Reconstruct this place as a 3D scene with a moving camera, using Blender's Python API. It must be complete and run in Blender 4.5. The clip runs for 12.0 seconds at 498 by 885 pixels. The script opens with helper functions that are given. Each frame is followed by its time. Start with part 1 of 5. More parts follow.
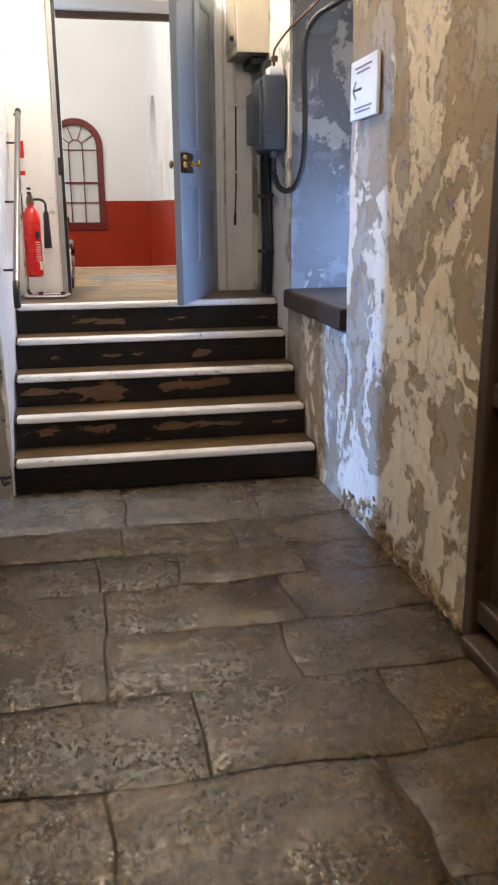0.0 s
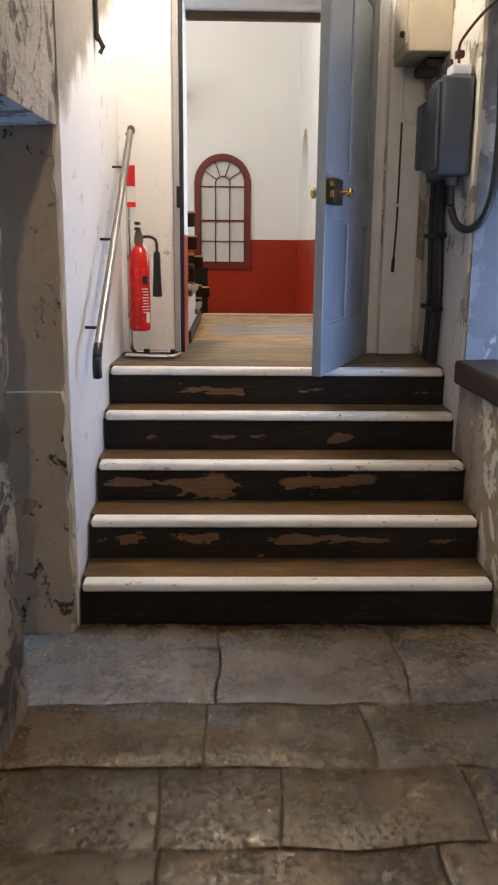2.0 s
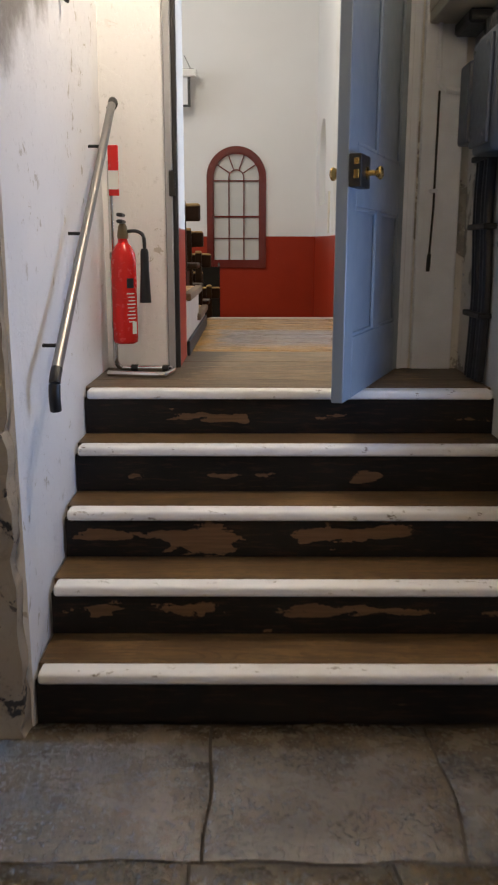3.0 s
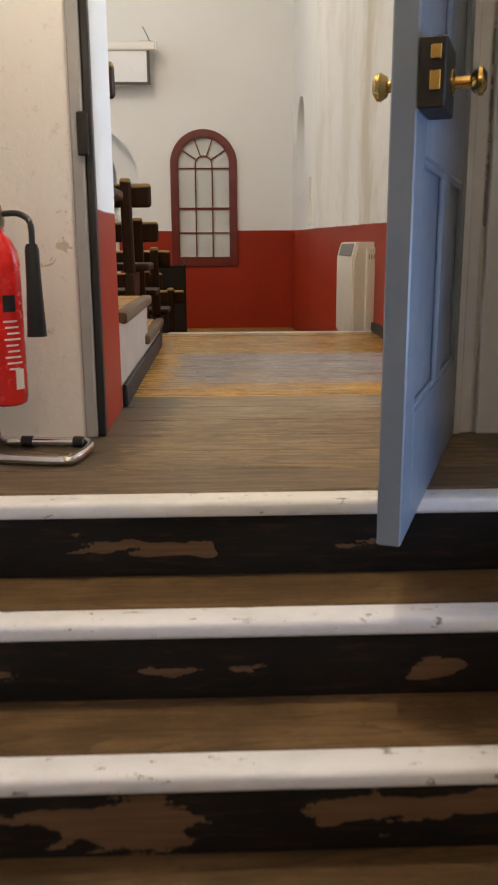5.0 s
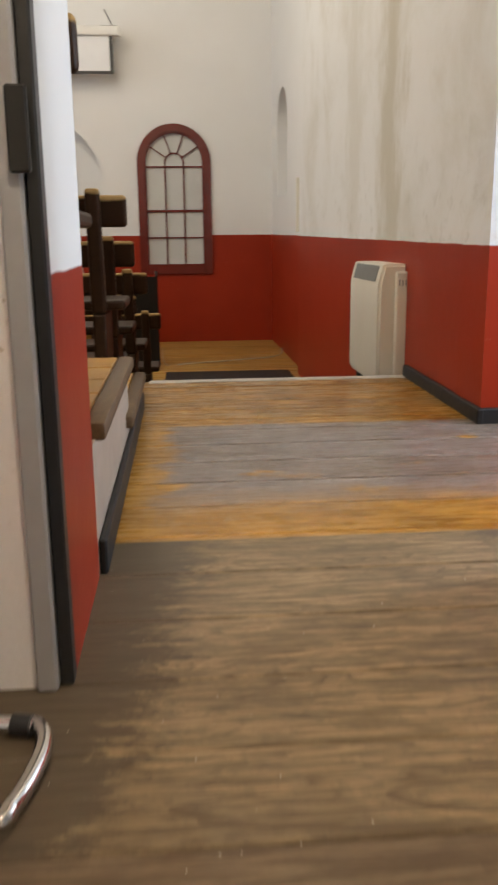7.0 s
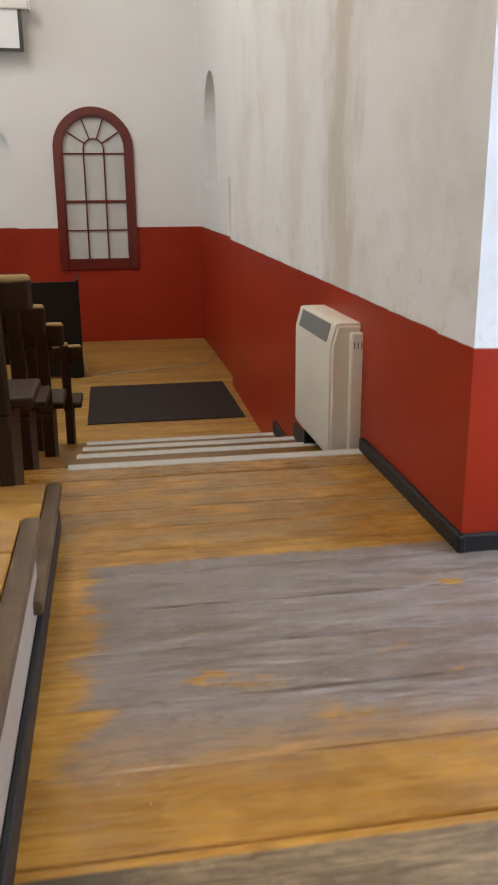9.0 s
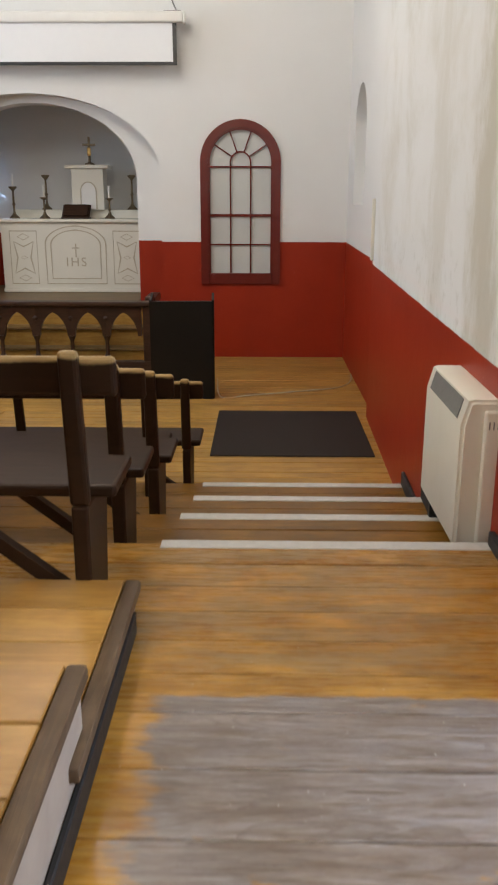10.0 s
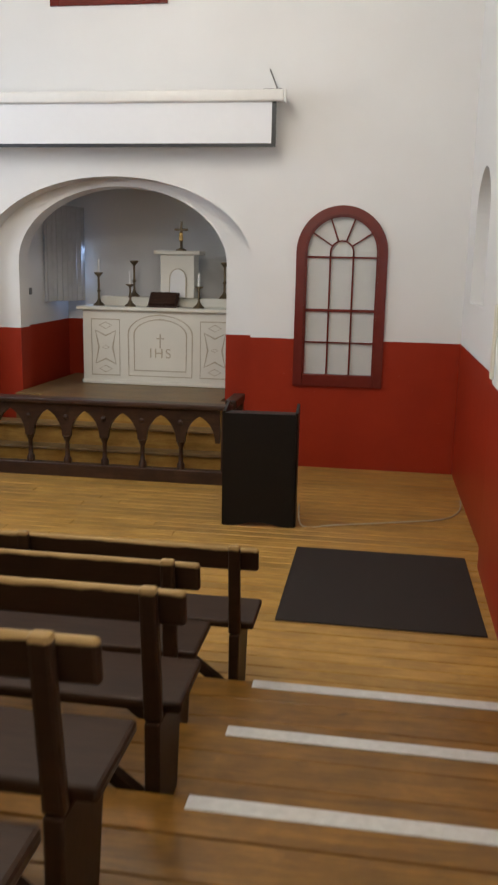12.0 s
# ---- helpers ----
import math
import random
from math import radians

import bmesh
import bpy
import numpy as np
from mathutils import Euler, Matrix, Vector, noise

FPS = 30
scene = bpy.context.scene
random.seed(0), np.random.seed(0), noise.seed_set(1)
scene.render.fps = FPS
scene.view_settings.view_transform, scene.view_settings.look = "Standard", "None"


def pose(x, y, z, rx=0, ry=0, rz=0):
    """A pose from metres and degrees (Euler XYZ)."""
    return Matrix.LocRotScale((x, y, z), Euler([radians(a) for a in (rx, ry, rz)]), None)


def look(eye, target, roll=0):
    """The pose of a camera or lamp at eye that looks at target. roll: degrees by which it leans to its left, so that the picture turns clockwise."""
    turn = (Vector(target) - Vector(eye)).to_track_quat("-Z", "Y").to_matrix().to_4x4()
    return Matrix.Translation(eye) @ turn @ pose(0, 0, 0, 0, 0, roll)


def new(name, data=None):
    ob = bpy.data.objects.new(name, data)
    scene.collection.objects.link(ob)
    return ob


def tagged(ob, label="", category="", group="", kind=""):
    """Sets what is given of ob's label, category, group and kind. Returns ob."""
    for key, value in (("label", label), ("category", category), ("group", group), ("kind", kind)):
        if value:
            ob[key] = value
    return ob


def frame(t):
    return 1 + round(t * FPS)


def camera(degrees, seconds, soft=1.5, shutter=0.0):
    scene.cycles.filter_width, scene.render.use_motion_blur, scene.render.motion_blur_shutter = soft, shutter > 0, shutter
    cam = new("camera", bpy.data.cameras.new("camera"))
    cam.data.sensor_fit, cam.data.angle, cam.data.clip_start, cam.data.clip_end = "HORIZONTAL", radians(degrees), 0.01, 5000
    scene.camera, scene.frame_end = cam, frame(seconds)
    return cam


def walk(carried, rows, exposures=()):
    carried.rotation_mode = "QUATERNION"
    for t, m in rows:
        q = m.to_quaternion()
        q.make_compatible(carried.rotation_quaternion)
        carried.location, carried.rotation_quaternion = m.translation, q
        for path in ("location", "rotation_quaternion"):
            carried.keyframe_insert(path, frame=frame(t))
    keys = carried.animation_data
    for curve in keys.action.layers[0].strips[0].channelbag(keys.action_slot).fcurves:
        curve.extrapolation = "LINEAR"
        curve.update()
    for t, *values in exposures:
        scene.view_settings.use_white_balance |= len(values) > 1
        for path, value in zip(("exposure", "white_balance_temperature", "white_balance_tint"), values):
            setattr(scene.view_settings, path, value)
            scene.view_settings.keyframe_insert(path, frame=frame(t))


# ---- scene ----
cam = camera(33.5, 12.0, soft=2.1, shutter=0.4)
PATH = [
    (0, (0.108, 0.291, 1.366), (0.484, 2.181, 0.832), -0.4),
    (0.5, (0.129, 0.539, 1.389), (0.428, 2.453, 0.889), -0.1),
    (1, (0.25, 0.841, 1.389), (0.334, 2.786, 0.928), -0.1),
    (1.5, (0.291, 1.145, 1.359), (0.28, 3.094, 0.91), -0.3),
    (2, (0.288, 1.488, 1.385), (0.335, 3.437, 0.937), 0.5),
    (2.5, (0.318, 1.854, 1.374), (0.355, 3.803, 0.927), 0.4),
    (3, (0.354, 2.201, 1.38), (0.356, 4.149, 0.927), 0.1),
    (3.2, (0.357, 2.345, 1.372), (0.345, 4.295, 0.925), 0.0),
    (5, (0.372, 3.663, 1.377), (0.437, 5.608, 0.915), -0.3),
    (5.5, (0.333, 3.955, 1.382), (0.404, 5.899, 0.914), -0.8),
    (6, (0.334, 4.268, 1.39), (0.411, 6.211, 0.924), -1.3),
    (6.5, (0.302, 4.502, 1.399), (0.377, 6.444, 0.926), -1.4),
    (7, (0.23, 4.779, 1.517), (0.378, 6.716, 1.044), -0.6),
    (7.2, (0.208, 4.881, 1.558), (0.458, 6.809, 1.088), 0.5),
    (9, (0.266, 5.425, 1.911), (0.577, 7.319, 1.35), -0.5),
    (9.5, (0.397, 5.625, 2.036), (0.461, 7.54, 1.464), 0.2),
    (10, (0.438, 5.833, 2.128), (0.406, 7.75, 1.56), 0.1),
    (10.5, (0.476, 6.148, 2.251), (0.443, 8.068, 1.691), 0.1),
    (11, (0.538, 6.484, 2.282), (0.443, 8.422, 1.8), 1.0),
    (11.5, (0.584, 6.818, 2.293), (0.279, 8.739, 1.829), 0.4),
    (12, (0.57, 7.206, 2.318), (0.277, 9.143, 1.912), 1.2),
]
EXPOSURES = [(0, 0.48, 6200, 10), (0.6, 0.02, 6300, 10), (1.5, -0.16, 6500, 10), (2.0, 0.12, 6500, 10), (2.5, -0.12, 6500, 10), (3.0, -0.30, 6400, 10), (5.0, -0.22, 6900, 10), (7.2, -0.24, 7000, 10),
             (9.0, -0.2, 6350, 10), (10.5, 0.0, 6300, 10), (12.0, -0.1, 6250, 10)]
walk(cam, [(t, look(eye, target, roll)) for t, eye, target, roll in PATH], EXPOSURES)

# ---- world, lights, exposure ----
world = bpy.data.worlds.new("world")
scene.world = world
world.use_nodes = True
sky = world.node_tree.nodes.new("ShaderNodeTexSky")
sky.sky_type, sky.sun_disc = "NISHITA", False
sky.sun_elevation, sky.sun_rotation = radians(38), radians(110)
world.node_tree.nodes["Background"].inputs["Strength"].default_value = 0.12
world.node_tree.links.new(sky.outputs[0], world.node_tree.nodes["Background"].inputs["Color"])


def area(name, eye, target, sx, sy, watts, colour):
    d = bpy.data.lights.new(name, "AREA")
    d.shape, d.size, d.size_y, d.energy, d.color = "RECTANGLE", sx, sy, watts, colour
    ob = new(name, d)
    ob.matrix_world = look(eye, target)
    return ob


def bulb(name, eye, radius, watts, colour):
    d = bpy.data.lights.new(name, "POINT")
    d.shadow_soft_size, d.energy, d.color = radius, watts, colour
    ob = new(name, d)
    ob.location = eye
    return ob


DAY = (0.42, 0.62, 1.0)
bulb("stair_lamp", (0.40, 5.13, 3.20), 0.05, 90, (1.0, 0.85, 0.66))
bulb("passage_lamp", (0.0, 1.5, 3.1), 0.06, 62, (1.0, 0.80, 0.56))
# three unseen bulbs added to fill the chapel with warm light
bulb("hall_lamp_back", (-1.2, 8.2, 5.4), 0.18, 140, (1.0, 0.84, 0.62))
bulb("hall_lamp_middle", (-1.2, 11.6, 5.4), 0.18, 130, (1.0, 0.92, 0.80))
bulb("hall_lamp_front", (-1.6, 13.2, 5.4), 0.18, 72, (1.0, 0.95, 0.87))
area("stair_window_light", (1.80, 4.45, 1.20), (0.0, 4.6, 1.15), 0.85, 0.42, 12, (0.34, 0.55, 1.0))
area("side_passage_daylight", (-3.35, 4.45, 1.40), (0.3, 4.05, 0.30), 0.14, 0.62, 190, (0.28, 0.50, 1.0))
area("alcove_window_light", (2.80, 7.15, 1.9), (0.6, 7.15, 0.86), 0.7, 1.3, 92, (0.62, 0.78, 1.0))
# added daylight fill from the west side, where no window is built
area("hall_window_light_one", (-5.9, 10.0, 3.6), (0.0, 11.0, 1.5), 1.3, 2.6, 95, (0.78, 0.88, 1.0))
area("hall_window_light_two", (-5.9, 13.8, 3.6), (0.0, 14.5, 1.5), 1.3, 2.6, 95, (0.78, 0.88, 1.0))
area("altar_side_light", (-3.34, 18.27, 2.25), (-3.52, 17.8, 2.1), 0.08, 0.7, 3, DAY)

# ---- materials ----


class Mat:
    """A small wrapper that wires up one procedural material."""

    def __init__(self, name, rough=0.6, metal=0.0, spec=0.5):
        self.m = bpy.data.materials.new(name)
        self.m.use_nodes = True
        self.t = self.m.node_tree
        self.b = self.t.nodes["Principled BSDF"]
        self.b.inputs["Roughness"].default_value, self.b.inputs["Metallic"].default_value = rough, metal
        self.b.inputs["Specular IOR Level"].default_value = spec
        self.geo = self.t.nodes.new("ShaderNodeNewGeometry")
        self.pos = self.geo.outputs["Position"]

    def link(self, a, b):
        self.t.links.new(a, b)

    def val(self, socket, v):
        if hasattr(v, "links"):
            self.link(v, socket)
        else:
            socket.default_value = v if not isinstance(v, tuple) or len(v) == 4 else (*v, 1)

    def math(self, op, a, b=0.0, clamp=False):
        n = self.t.nodes.new("ShaderNodeMath")
        n.operation, n.use_clamp = op, clamp
        self.val(n.inputs[0], a), self.val(n.inputs[1], b)
        return n.outputs[0]

    def scaled(self, sx, sy, sz, rnd=0.0, local=False):
        src = self.pos
        if local:
            src = self.t.nodes.new("ShaderNodeTexCoord").outputs["Object"]
        n = self.t.nodes.new("ShaderNodeVectorMath")
        n.operation = "MULTIPLY"
        self.link(src, n.inputs[0])
        n.inputs[1].default_value = (sx, sy, sz)
        out = n.outputs[0]
        if rnd:
            info = self.t.nodes.new("ShaderNodeObjectInfo")
            add = self.t.nodes.new("ShaderNodeVectorMath")
            add.operation = "ADD"
            self.link(out, add.inputs[0])
            self.link(self.math("MULTIPLY", info.outputs["Random"], rnd), add.inputs[1])
            out = add.outputs[0]
        return out

    def noise(self, vec, scale, detail=4.0, rough=0.55, warp=0.0):
        n = self.t.nodes.new("ShaderNodeTexNoise")
        self.link(vec, n.inputs["Vector"])
        n.inputs["Scale"].default_value, n.inputs["Detail"].default_value = scale, detail
        n.inputs["Roughness"].default_value, n.inputs["Distortion"].default_value = rough, warp
        return n.outputs["Fac"]

    def step(self, fac, lo, hi):
        n = self.t.nodes.new("ShaderNodeMapRange")
        n.interpolation_type = "SMOOTHSTEP"
        self.val(n.inputs[0], fac)
        n.inputs[1].default_value, n.inputs[2].default_value = lo, hi
        return n.outputs[0]

    def mix(self, fac, a, b, mode="MIX"):
        n = self.t.nodes.new("ShaderNodeMix")
        n.data_type, n.blend_type = "RGBA", mode
        self.val(n.inputs[0], fac), self.val(n.inputs[6], a), self.val(n.inputs[7], b)
        return n.outputs[2]

    def rand(self):
        return self.t.nodes.new("ShaderNodeObjectInfo").outputs["Random"]

    def axis(self, k):
        n = self.t.nodes.new("ShaderNodeSeparateXYZ")
        self.link(self.pos, n.inputs[0])
        return n.outputs[k]

    def colour(self, c):
        self.val(self.b.inputs["Base Color"], c)

    def rough(self, r):
        self.val(self.b.inputs["Roughness"], r)

    def bump(self, h, strength=0.3, dist=0.01):
        n = self.t.nodes.new("ShaderNodeBump")
        n.inputs["Strength"].default_value, n.inputs["Distance"].default_value = strength, dist
        self.link(h, n.inputs["Height"])
        self.link(n.outputs[0], self.b.inputs["Normal"])


def plain(name, c, rough=0.5, metal=0.0, vary=0.12, scale=14.0, bump=0.08, spec=0.5):
    k = Mat(name, rough, metal, spec)
    f = k.noise(k.pos, scale, 5)
    k.colour(k.mix(f, tuple(v * (1 - vary) for v in c), tuple(min(1, v * (1 + vary)) for v in c)))
    k.rough(k.math("ADD", k.math("MULTIPLY", k.noise(k.pos, scale * 3, 3), 0.2), rough - 0.1))
    k.bump(k.noise(k.pos, scale * 6, 3), bump, 0.004)
    return k.m


def hall_paint():
    """White limewash over a red oil-paint dado."""
    k = Mat("hall_paint", 0.8, 0.0, 0.2)
    damp = k.step(k.noise(k.scaled(1.0, 0.50, 0.60), 2.4, 8, 0.66, 0.4), 0.42, 0.70)
    wav = k.math("MULTIPLY", k.math("SUBTRACT", k.noise(k.scaled(1.0, 1.0, 0.55), 3.0, 8, 0.70), 0.5), 1.1)
    run = k.math("ABSOLUTE", k.math("ADD", k.math("SUBTRACT", k.axis(1), 9.28), wav))
    run2 = k.math("ABSOLUTE", k.math("ADD", k.math("SUBTRACT", k.axis(1), 10.35), wav))
    stain = k.math("MAXIMUM", k.math("MULTIPLY", damp, 0.55), k.math("MAXIMUM", k.step(run, 0.42, 0.02), k.math("MULTIPLY", k.step(run2, 0.34, 0.02), 0.45)))
    mould = k.math("MULTIPLY", k.step(k.noise(k.pos, 9, 7, 0.7), 0.52, 0.68), k.step(k.axis(2), 2.15, 1.55))
    white = k.mix(k.noise(k.scaled(1, 0.4, 1), 1.3, 5), (0.72, 0.715, 0.70), (0.79, 0.79, 0.785))
    side = k.math("MULTIPLY", k.step(k.axis(0), 1.15, 1.28), k.step(k.axis(1), 13.2, 12.6))
    white = k.mix(k.math("MULTIPLY", k.math("MULTIPLY", stain, side), 0.60), white, (0.44, 0.39, 0.275))
    white = k.mix(k.math("MULTIPLY", k.math("MULTIPLY", mould, side), 0.35), white, (0.42, 0.39, 0.33))
    red = k.mix(k.noise(k.scaled(1, 0.4, 1), 3.0, 6), (0.25, 0.019, 0.006), (0.34, 0.031, 0.009))
    scuff = k.step(k.noise(k.pos, 38, 3, 0.7), 0.70, 0.76)
    red = k.mix(k.math("MULTIPLY", scuff, 0.5), red, (0.5, 0.22, 0.16))
    line = k.math("ADD", k.math("MULTIPLY", k.axis(1), 0.0125), 1.392)
    line = k.math("ADD", line, k.math("MULTIPLY", k.noise(k.pos, 7, 2), 0.012))
    up = k.step(k.math("SUBTRACT", k.axis(2), line), -0.003, 0.003)
    k.colour(k.mix(up, red, white))
    k.rough(k.math("ADD", k.math("MULTIPLY", up, 0.42), 0.42))
    k.bump(k.math("ADD", k.noise(k.pos, 5, 4), k.math("MULTIPLY", k.noise(k.pos, 60, 3), 0.15)), 0.20, 0.014)
    return k.m


def peeled(name, top, under, base, speck, cover=0.5, scale=3.2, low=None, relief=0.7, over=None):
    """Old lime plaster with paint layers flaking off it; low: the paint of the lower part of the wall."""
    k = Mat(name, 0.78)
    n1 = k.noise(k.scaled(1, 1, 0.72), scale, 10, 0.60, 0.9)
    n2 = k.noise(k.scaled(1, 1, 0.8), scale * 2.1, 10, 0.66, 0.7)
    n3 = k.noise(k.pos, scale * 6.5, 8, 0.68, 0.5)
    chip = k.math("MULTIPLY", k.math("SUBTRACT", n3, 0.5), 0.34)
    coat = k.step(k.math("ADD", n1, chip), cover - 0.010, cover + 0.010)
    coat2 = k.step(k.math("ADD", n2, chip), 0.495, 0.515)
    blot = k.noise(k.pos, 1.1, 5, 0.6)
    c = k.mix(k.noise(k.pos, 9, 6, 0.65), tuple(v * 0.72 for v in base), base)
    c = k.mix(coat2, c, k.mix(k.noise(k.pos, 6, 6, 0.65), tuple(v * 0.80 for v in under), under))
    paint = k.mix(blot, tuple(v * 0.88 for v in top), top)
    if low:
        z = k.math("ADD", k.axis(2), k.math("MULTIPLY", k.math("SUBTRACT", n3, 0.5), 0.10))
        paint = k.mix(k.step(z, 0.99, 0.96), paint, k.mix(blot, tuple(v * 0.84 for v in low), low))
    c = k.mix(coat, c, paint)
    fleck = k.math("MULTIPLY", k.step(k.noise(k.pos, 15, 6, 0.65, 0.5), 0.615, 0.63), k.step(k.noise(k.pos, 2.3, 2), 0.53, 0.58))
    c = k.mix(k.math("MULTIPLY", fleck, 0.7), c, speck)
    grime = k.step(k.noise(k.pos, 30, 5, 0.72), 0.58, 0.70)
    c = k.mix(k.math("MULTIPLY", grime, 0.20), c, tuple(v * 0.35 for v in base))
    if over:
        c = over(k, c)
    k.colour(c)
    h = k.math("ADD", k.math("ADD", coat, k.math("MULTIPLY", coat2, 0.6)), k.math("MULTIPLY", k.noise(k.pos, 45, 5, 0.65), 0.7))
    k.bump(k.math("ADD", h, k.math("MULTIPLY", n3, 0.8)), relief, 0.006)
    return k.m


def boards(name, light, dark, rough, along=0, worn=None, gloss=0.25, stretch=0.09, spec=0.32, spread=0.30):
    """Wood with the grain running along one axis and each piece its own tint."""
    k = Mat(name, rough, 0.0, spec)
    s = [1.0, 1.0, 1.0]
    s[along] = stretch
    v = k.scaled(*s, rnd=37.0)
    wide = k.noise(v, 9, 3, 0.5, 0.9)
    rings = k.math("FRACT", k.math("MULTIPLY", wide, 7.0))
    rings = k.math("MULTIPLY", rings, rings)
    g = k.math("ADD", k.math("MULTIPLY", k.noise(v, 34, 6, 0.66, 0.6), 0.50), k.math("MULTIPLY", rings, 0.07))
    g = k.math("ADD", g, k.math("MULTIPLY", k.noise(k.scaled(1, 1, 1, rnd=13.0), 6.0, 6, 0.62, 0.3), 0.40))
    fine = k.noise(v, 150, 4, 0.6)
    c = k.mix(k.step(g, 0.3, 0.66), dark, light)
    c = k.mix(k.math("MULTIPLY", k.step(fine, 0.45, 0.75), 0.14), c, tuple(q * 0.55 for q in dark))
    blotch = k.step(k.noise(k.scaled(0.8, 1.6, 1.0, rnd=5.0), 3.2, 6, 0.65), 0.32, 0.68)
    c = k.mix(k.math("MULTIPLY", blotch, 0.5), c, tuple(q * 0.62 for q in dark))
    tint = k.math("ADD", k.math("MULTIPLY", k.rand(), spread), 1.05 - spread / 2)
    c = k.mix(1.0, c, k.mix(tint, (0, 0, 0), (1, 1, 1)), "MULTIPLY")
    knot = k.step(k.noise(k.scaled(3.2, 7.0, 3.2, rnd=11.0), 2.1, 2), 0.735, 0.765)
    c = k.mix(k.math("MULTIPLY", knot, 0.7), c, tuple(q * 0.35 for q in dark))
    r = k.math("ADD", k.math("MULTIPLY", g, gloss), rough - gloss * 0.5)
    if worn:
        c, r = worn(k, c, r, g)
    k.colour(c)
    k.rough(r)
    k.bump(k.math("ADD", g, k.math("MULTIPLY", fine, 0.4)), 0.22, 0.004)
    return k.m


def landing_wear(k, c, r, g):
    """Bare trodden boards as far as the doorway, varnish past it, and a scrubbed pale patch in the varnish."""
    x, y = k.axis(0), k.axis(1)
    wide = k.noise(k.scaled(0.10, 1, 1, rnd=37.0), 8, 2, 0.5, 0.7)
    ring = k.math("FRACT", k.math("MULTIPLY", wide, 22.0))
    line = k.step(ring, 0.62, 0.98)
    streak = k.noise(k.scaled(0.11, 1.3, 1, rnd=9.0), 58, 7, 0.72)
    rag = k.math("MULTIPLY", k.math("SUBTRACT", k.noise(k.scaled(0.55, 1.2, 1), 17, 10, 0.82), 0.5), 0.60)
    # dirt keeps to both edges of the trodden way
    edge = k.math("ADD", k.math("MULTIPLY", k.math("SUBTRACT", y, 5.65), 0.17), 0.10)
    left = k.step(k.math("ADD", k.math("SUBTRACT", x, edge), rag), 0.06, -0.03)
    right = k.step(k.math("ADD", k.math("SUBTRACT", x, k.math("SUBTRACT", 1.02, k.math("MULTIPLY", k.math("SUBTRACT", y, 5.9), 0.24))), rag), -0.03, 0.06)
    grime = k.math("MAXIMUM", left, k.math("MULTIPLY", right, 0.85))
    pale = k.mix(k.step(streak, 0.38, 0.62), (0.150, 0.104, 0.055), (0.325, 0.232, 0.132))
    pale = k.mix(k.math("MULTIPLY", line, 0.65), pale, (0.090, 0.056, 0.028))
    dark = k.mix(streak, (0.040, 0.030, 0.020), (0.105, 0.078, 0.050))
    scuff = k.step(k.noise(k.scaled(0.8, 1.0, 1), 48, 8, 0.76), 0.50, 0.64)
    pale = k.mix(k.math("MULTIPLY", scuff, 0.45), pale, (0.105, 0.074, 0.044))
    old = k.mix(k.math("MULTIPLY", grime, 0.92), pale, dark)
    soil = k.step(k.noise(k.scaled(0.5, 1.2, 1), 6.0, 9, 0.76, 0.3), 0.44, 0.60)
    old = k.mix(k.math("MULTIPLY", soil, 0.42), old, (0.090, 0.064, 0.040))
    front = k.step(y, 5.575, 5.565)
    old = k.mix(k.math("MULTIPLY", front, 0.75), old, k.mix(k.step(streak, 0.32, 0.70), (0.080, 0.052, 0.031), (0.185, 0.127, 0.080)))
    past = k.step(y, 6.548, 6.556)
    amber = k.mix(k.math("MULTIPLY", line, 0.35), c, (0.17, 0.075, 0.014))
    # the pale patch breaks up board by board
    w2 = k.math("MULTIPLY", k.math("SUBTRACT", k.noise(k.scaled(0.6, 1.5, 1, rnd=4.0), 5.0, 6, 0.66), 0.5), 0.9)
    a = k.step(k.math("ADD", y, k.math("MULTIPLY", w2, 0.40)), 6.70, 6.98)
    b = k.step(k.math("ADD", y, k.math("MULTIPLY", w2, 0.10)), 7.755, 7.735)
    e = k.step(k.math("ADD", x, k.math("MULTIPLY", w2, 0.42)), 0.12, 0.20)
    bare = k.math("MULTIPLY", k.math("MULTIPLY", a, b), e)
    bare = k.math("MULTIPLY", bare, k.step(k.noise(k.scaled(0.7, 1.3, 1), 5.5, 5, 0.6), 0.70, 0.60))
    grey = k.mix(k.step(streak, 0.34, 0.66), (0.098, 0.080, 0.068), (0.245, 0.225, 0.22))
    grey = k.mix(k.math("MULTIPLY", line, 0.30), grey, (0.09, 0.066, 0.048))
    grey = k.mix(k.math("MULTIPLY", k.step(k.noise(k.scaled(0.35, 1.4, 1, rnd=6.0), 5.0, 6, 0.66), 0.46, 0.64), 0.55), grey, (0.085, 0.064, 0.048))
    amber = k.mix(k.math("MULTIPLY", bare, 0.88), amber, grey)
    far = k.math("MULTIPLY", k.step(y, 7.76, 7.92), k.step(k.noise(k.scaled(0.4, 1.6, 1, rnd=3.0), 4.5, 6, 0.66), 0.47, 0.58))
    amber = k.mix(k.math("MULTIPLY", far, 0.48), amber, k.mix(streak, (0.14, 0.098, 0.045), (0.30, 0.215, 0.105)))
    c = k.mix(past, old, amber)
    speck = k.step(k.noise(k.pos, 85, 2, 0.5), 0.755, 0.775)
    c = k.mix(k.math("MULTIPLY", speck, 0.7), c, (0.62, 0.58, 0.52))
    r = k.math("ADD", k.math("MULTIPLY", k.math("SUBTRACT", 1.0, past), 0.22), r)
    r = k.math("SUBTRACT", r, k.math("MULTIPLY", k.math("MULTIPLY", past, k.step(streak, 0.40, 0.62)), 0.08))
    return c, r


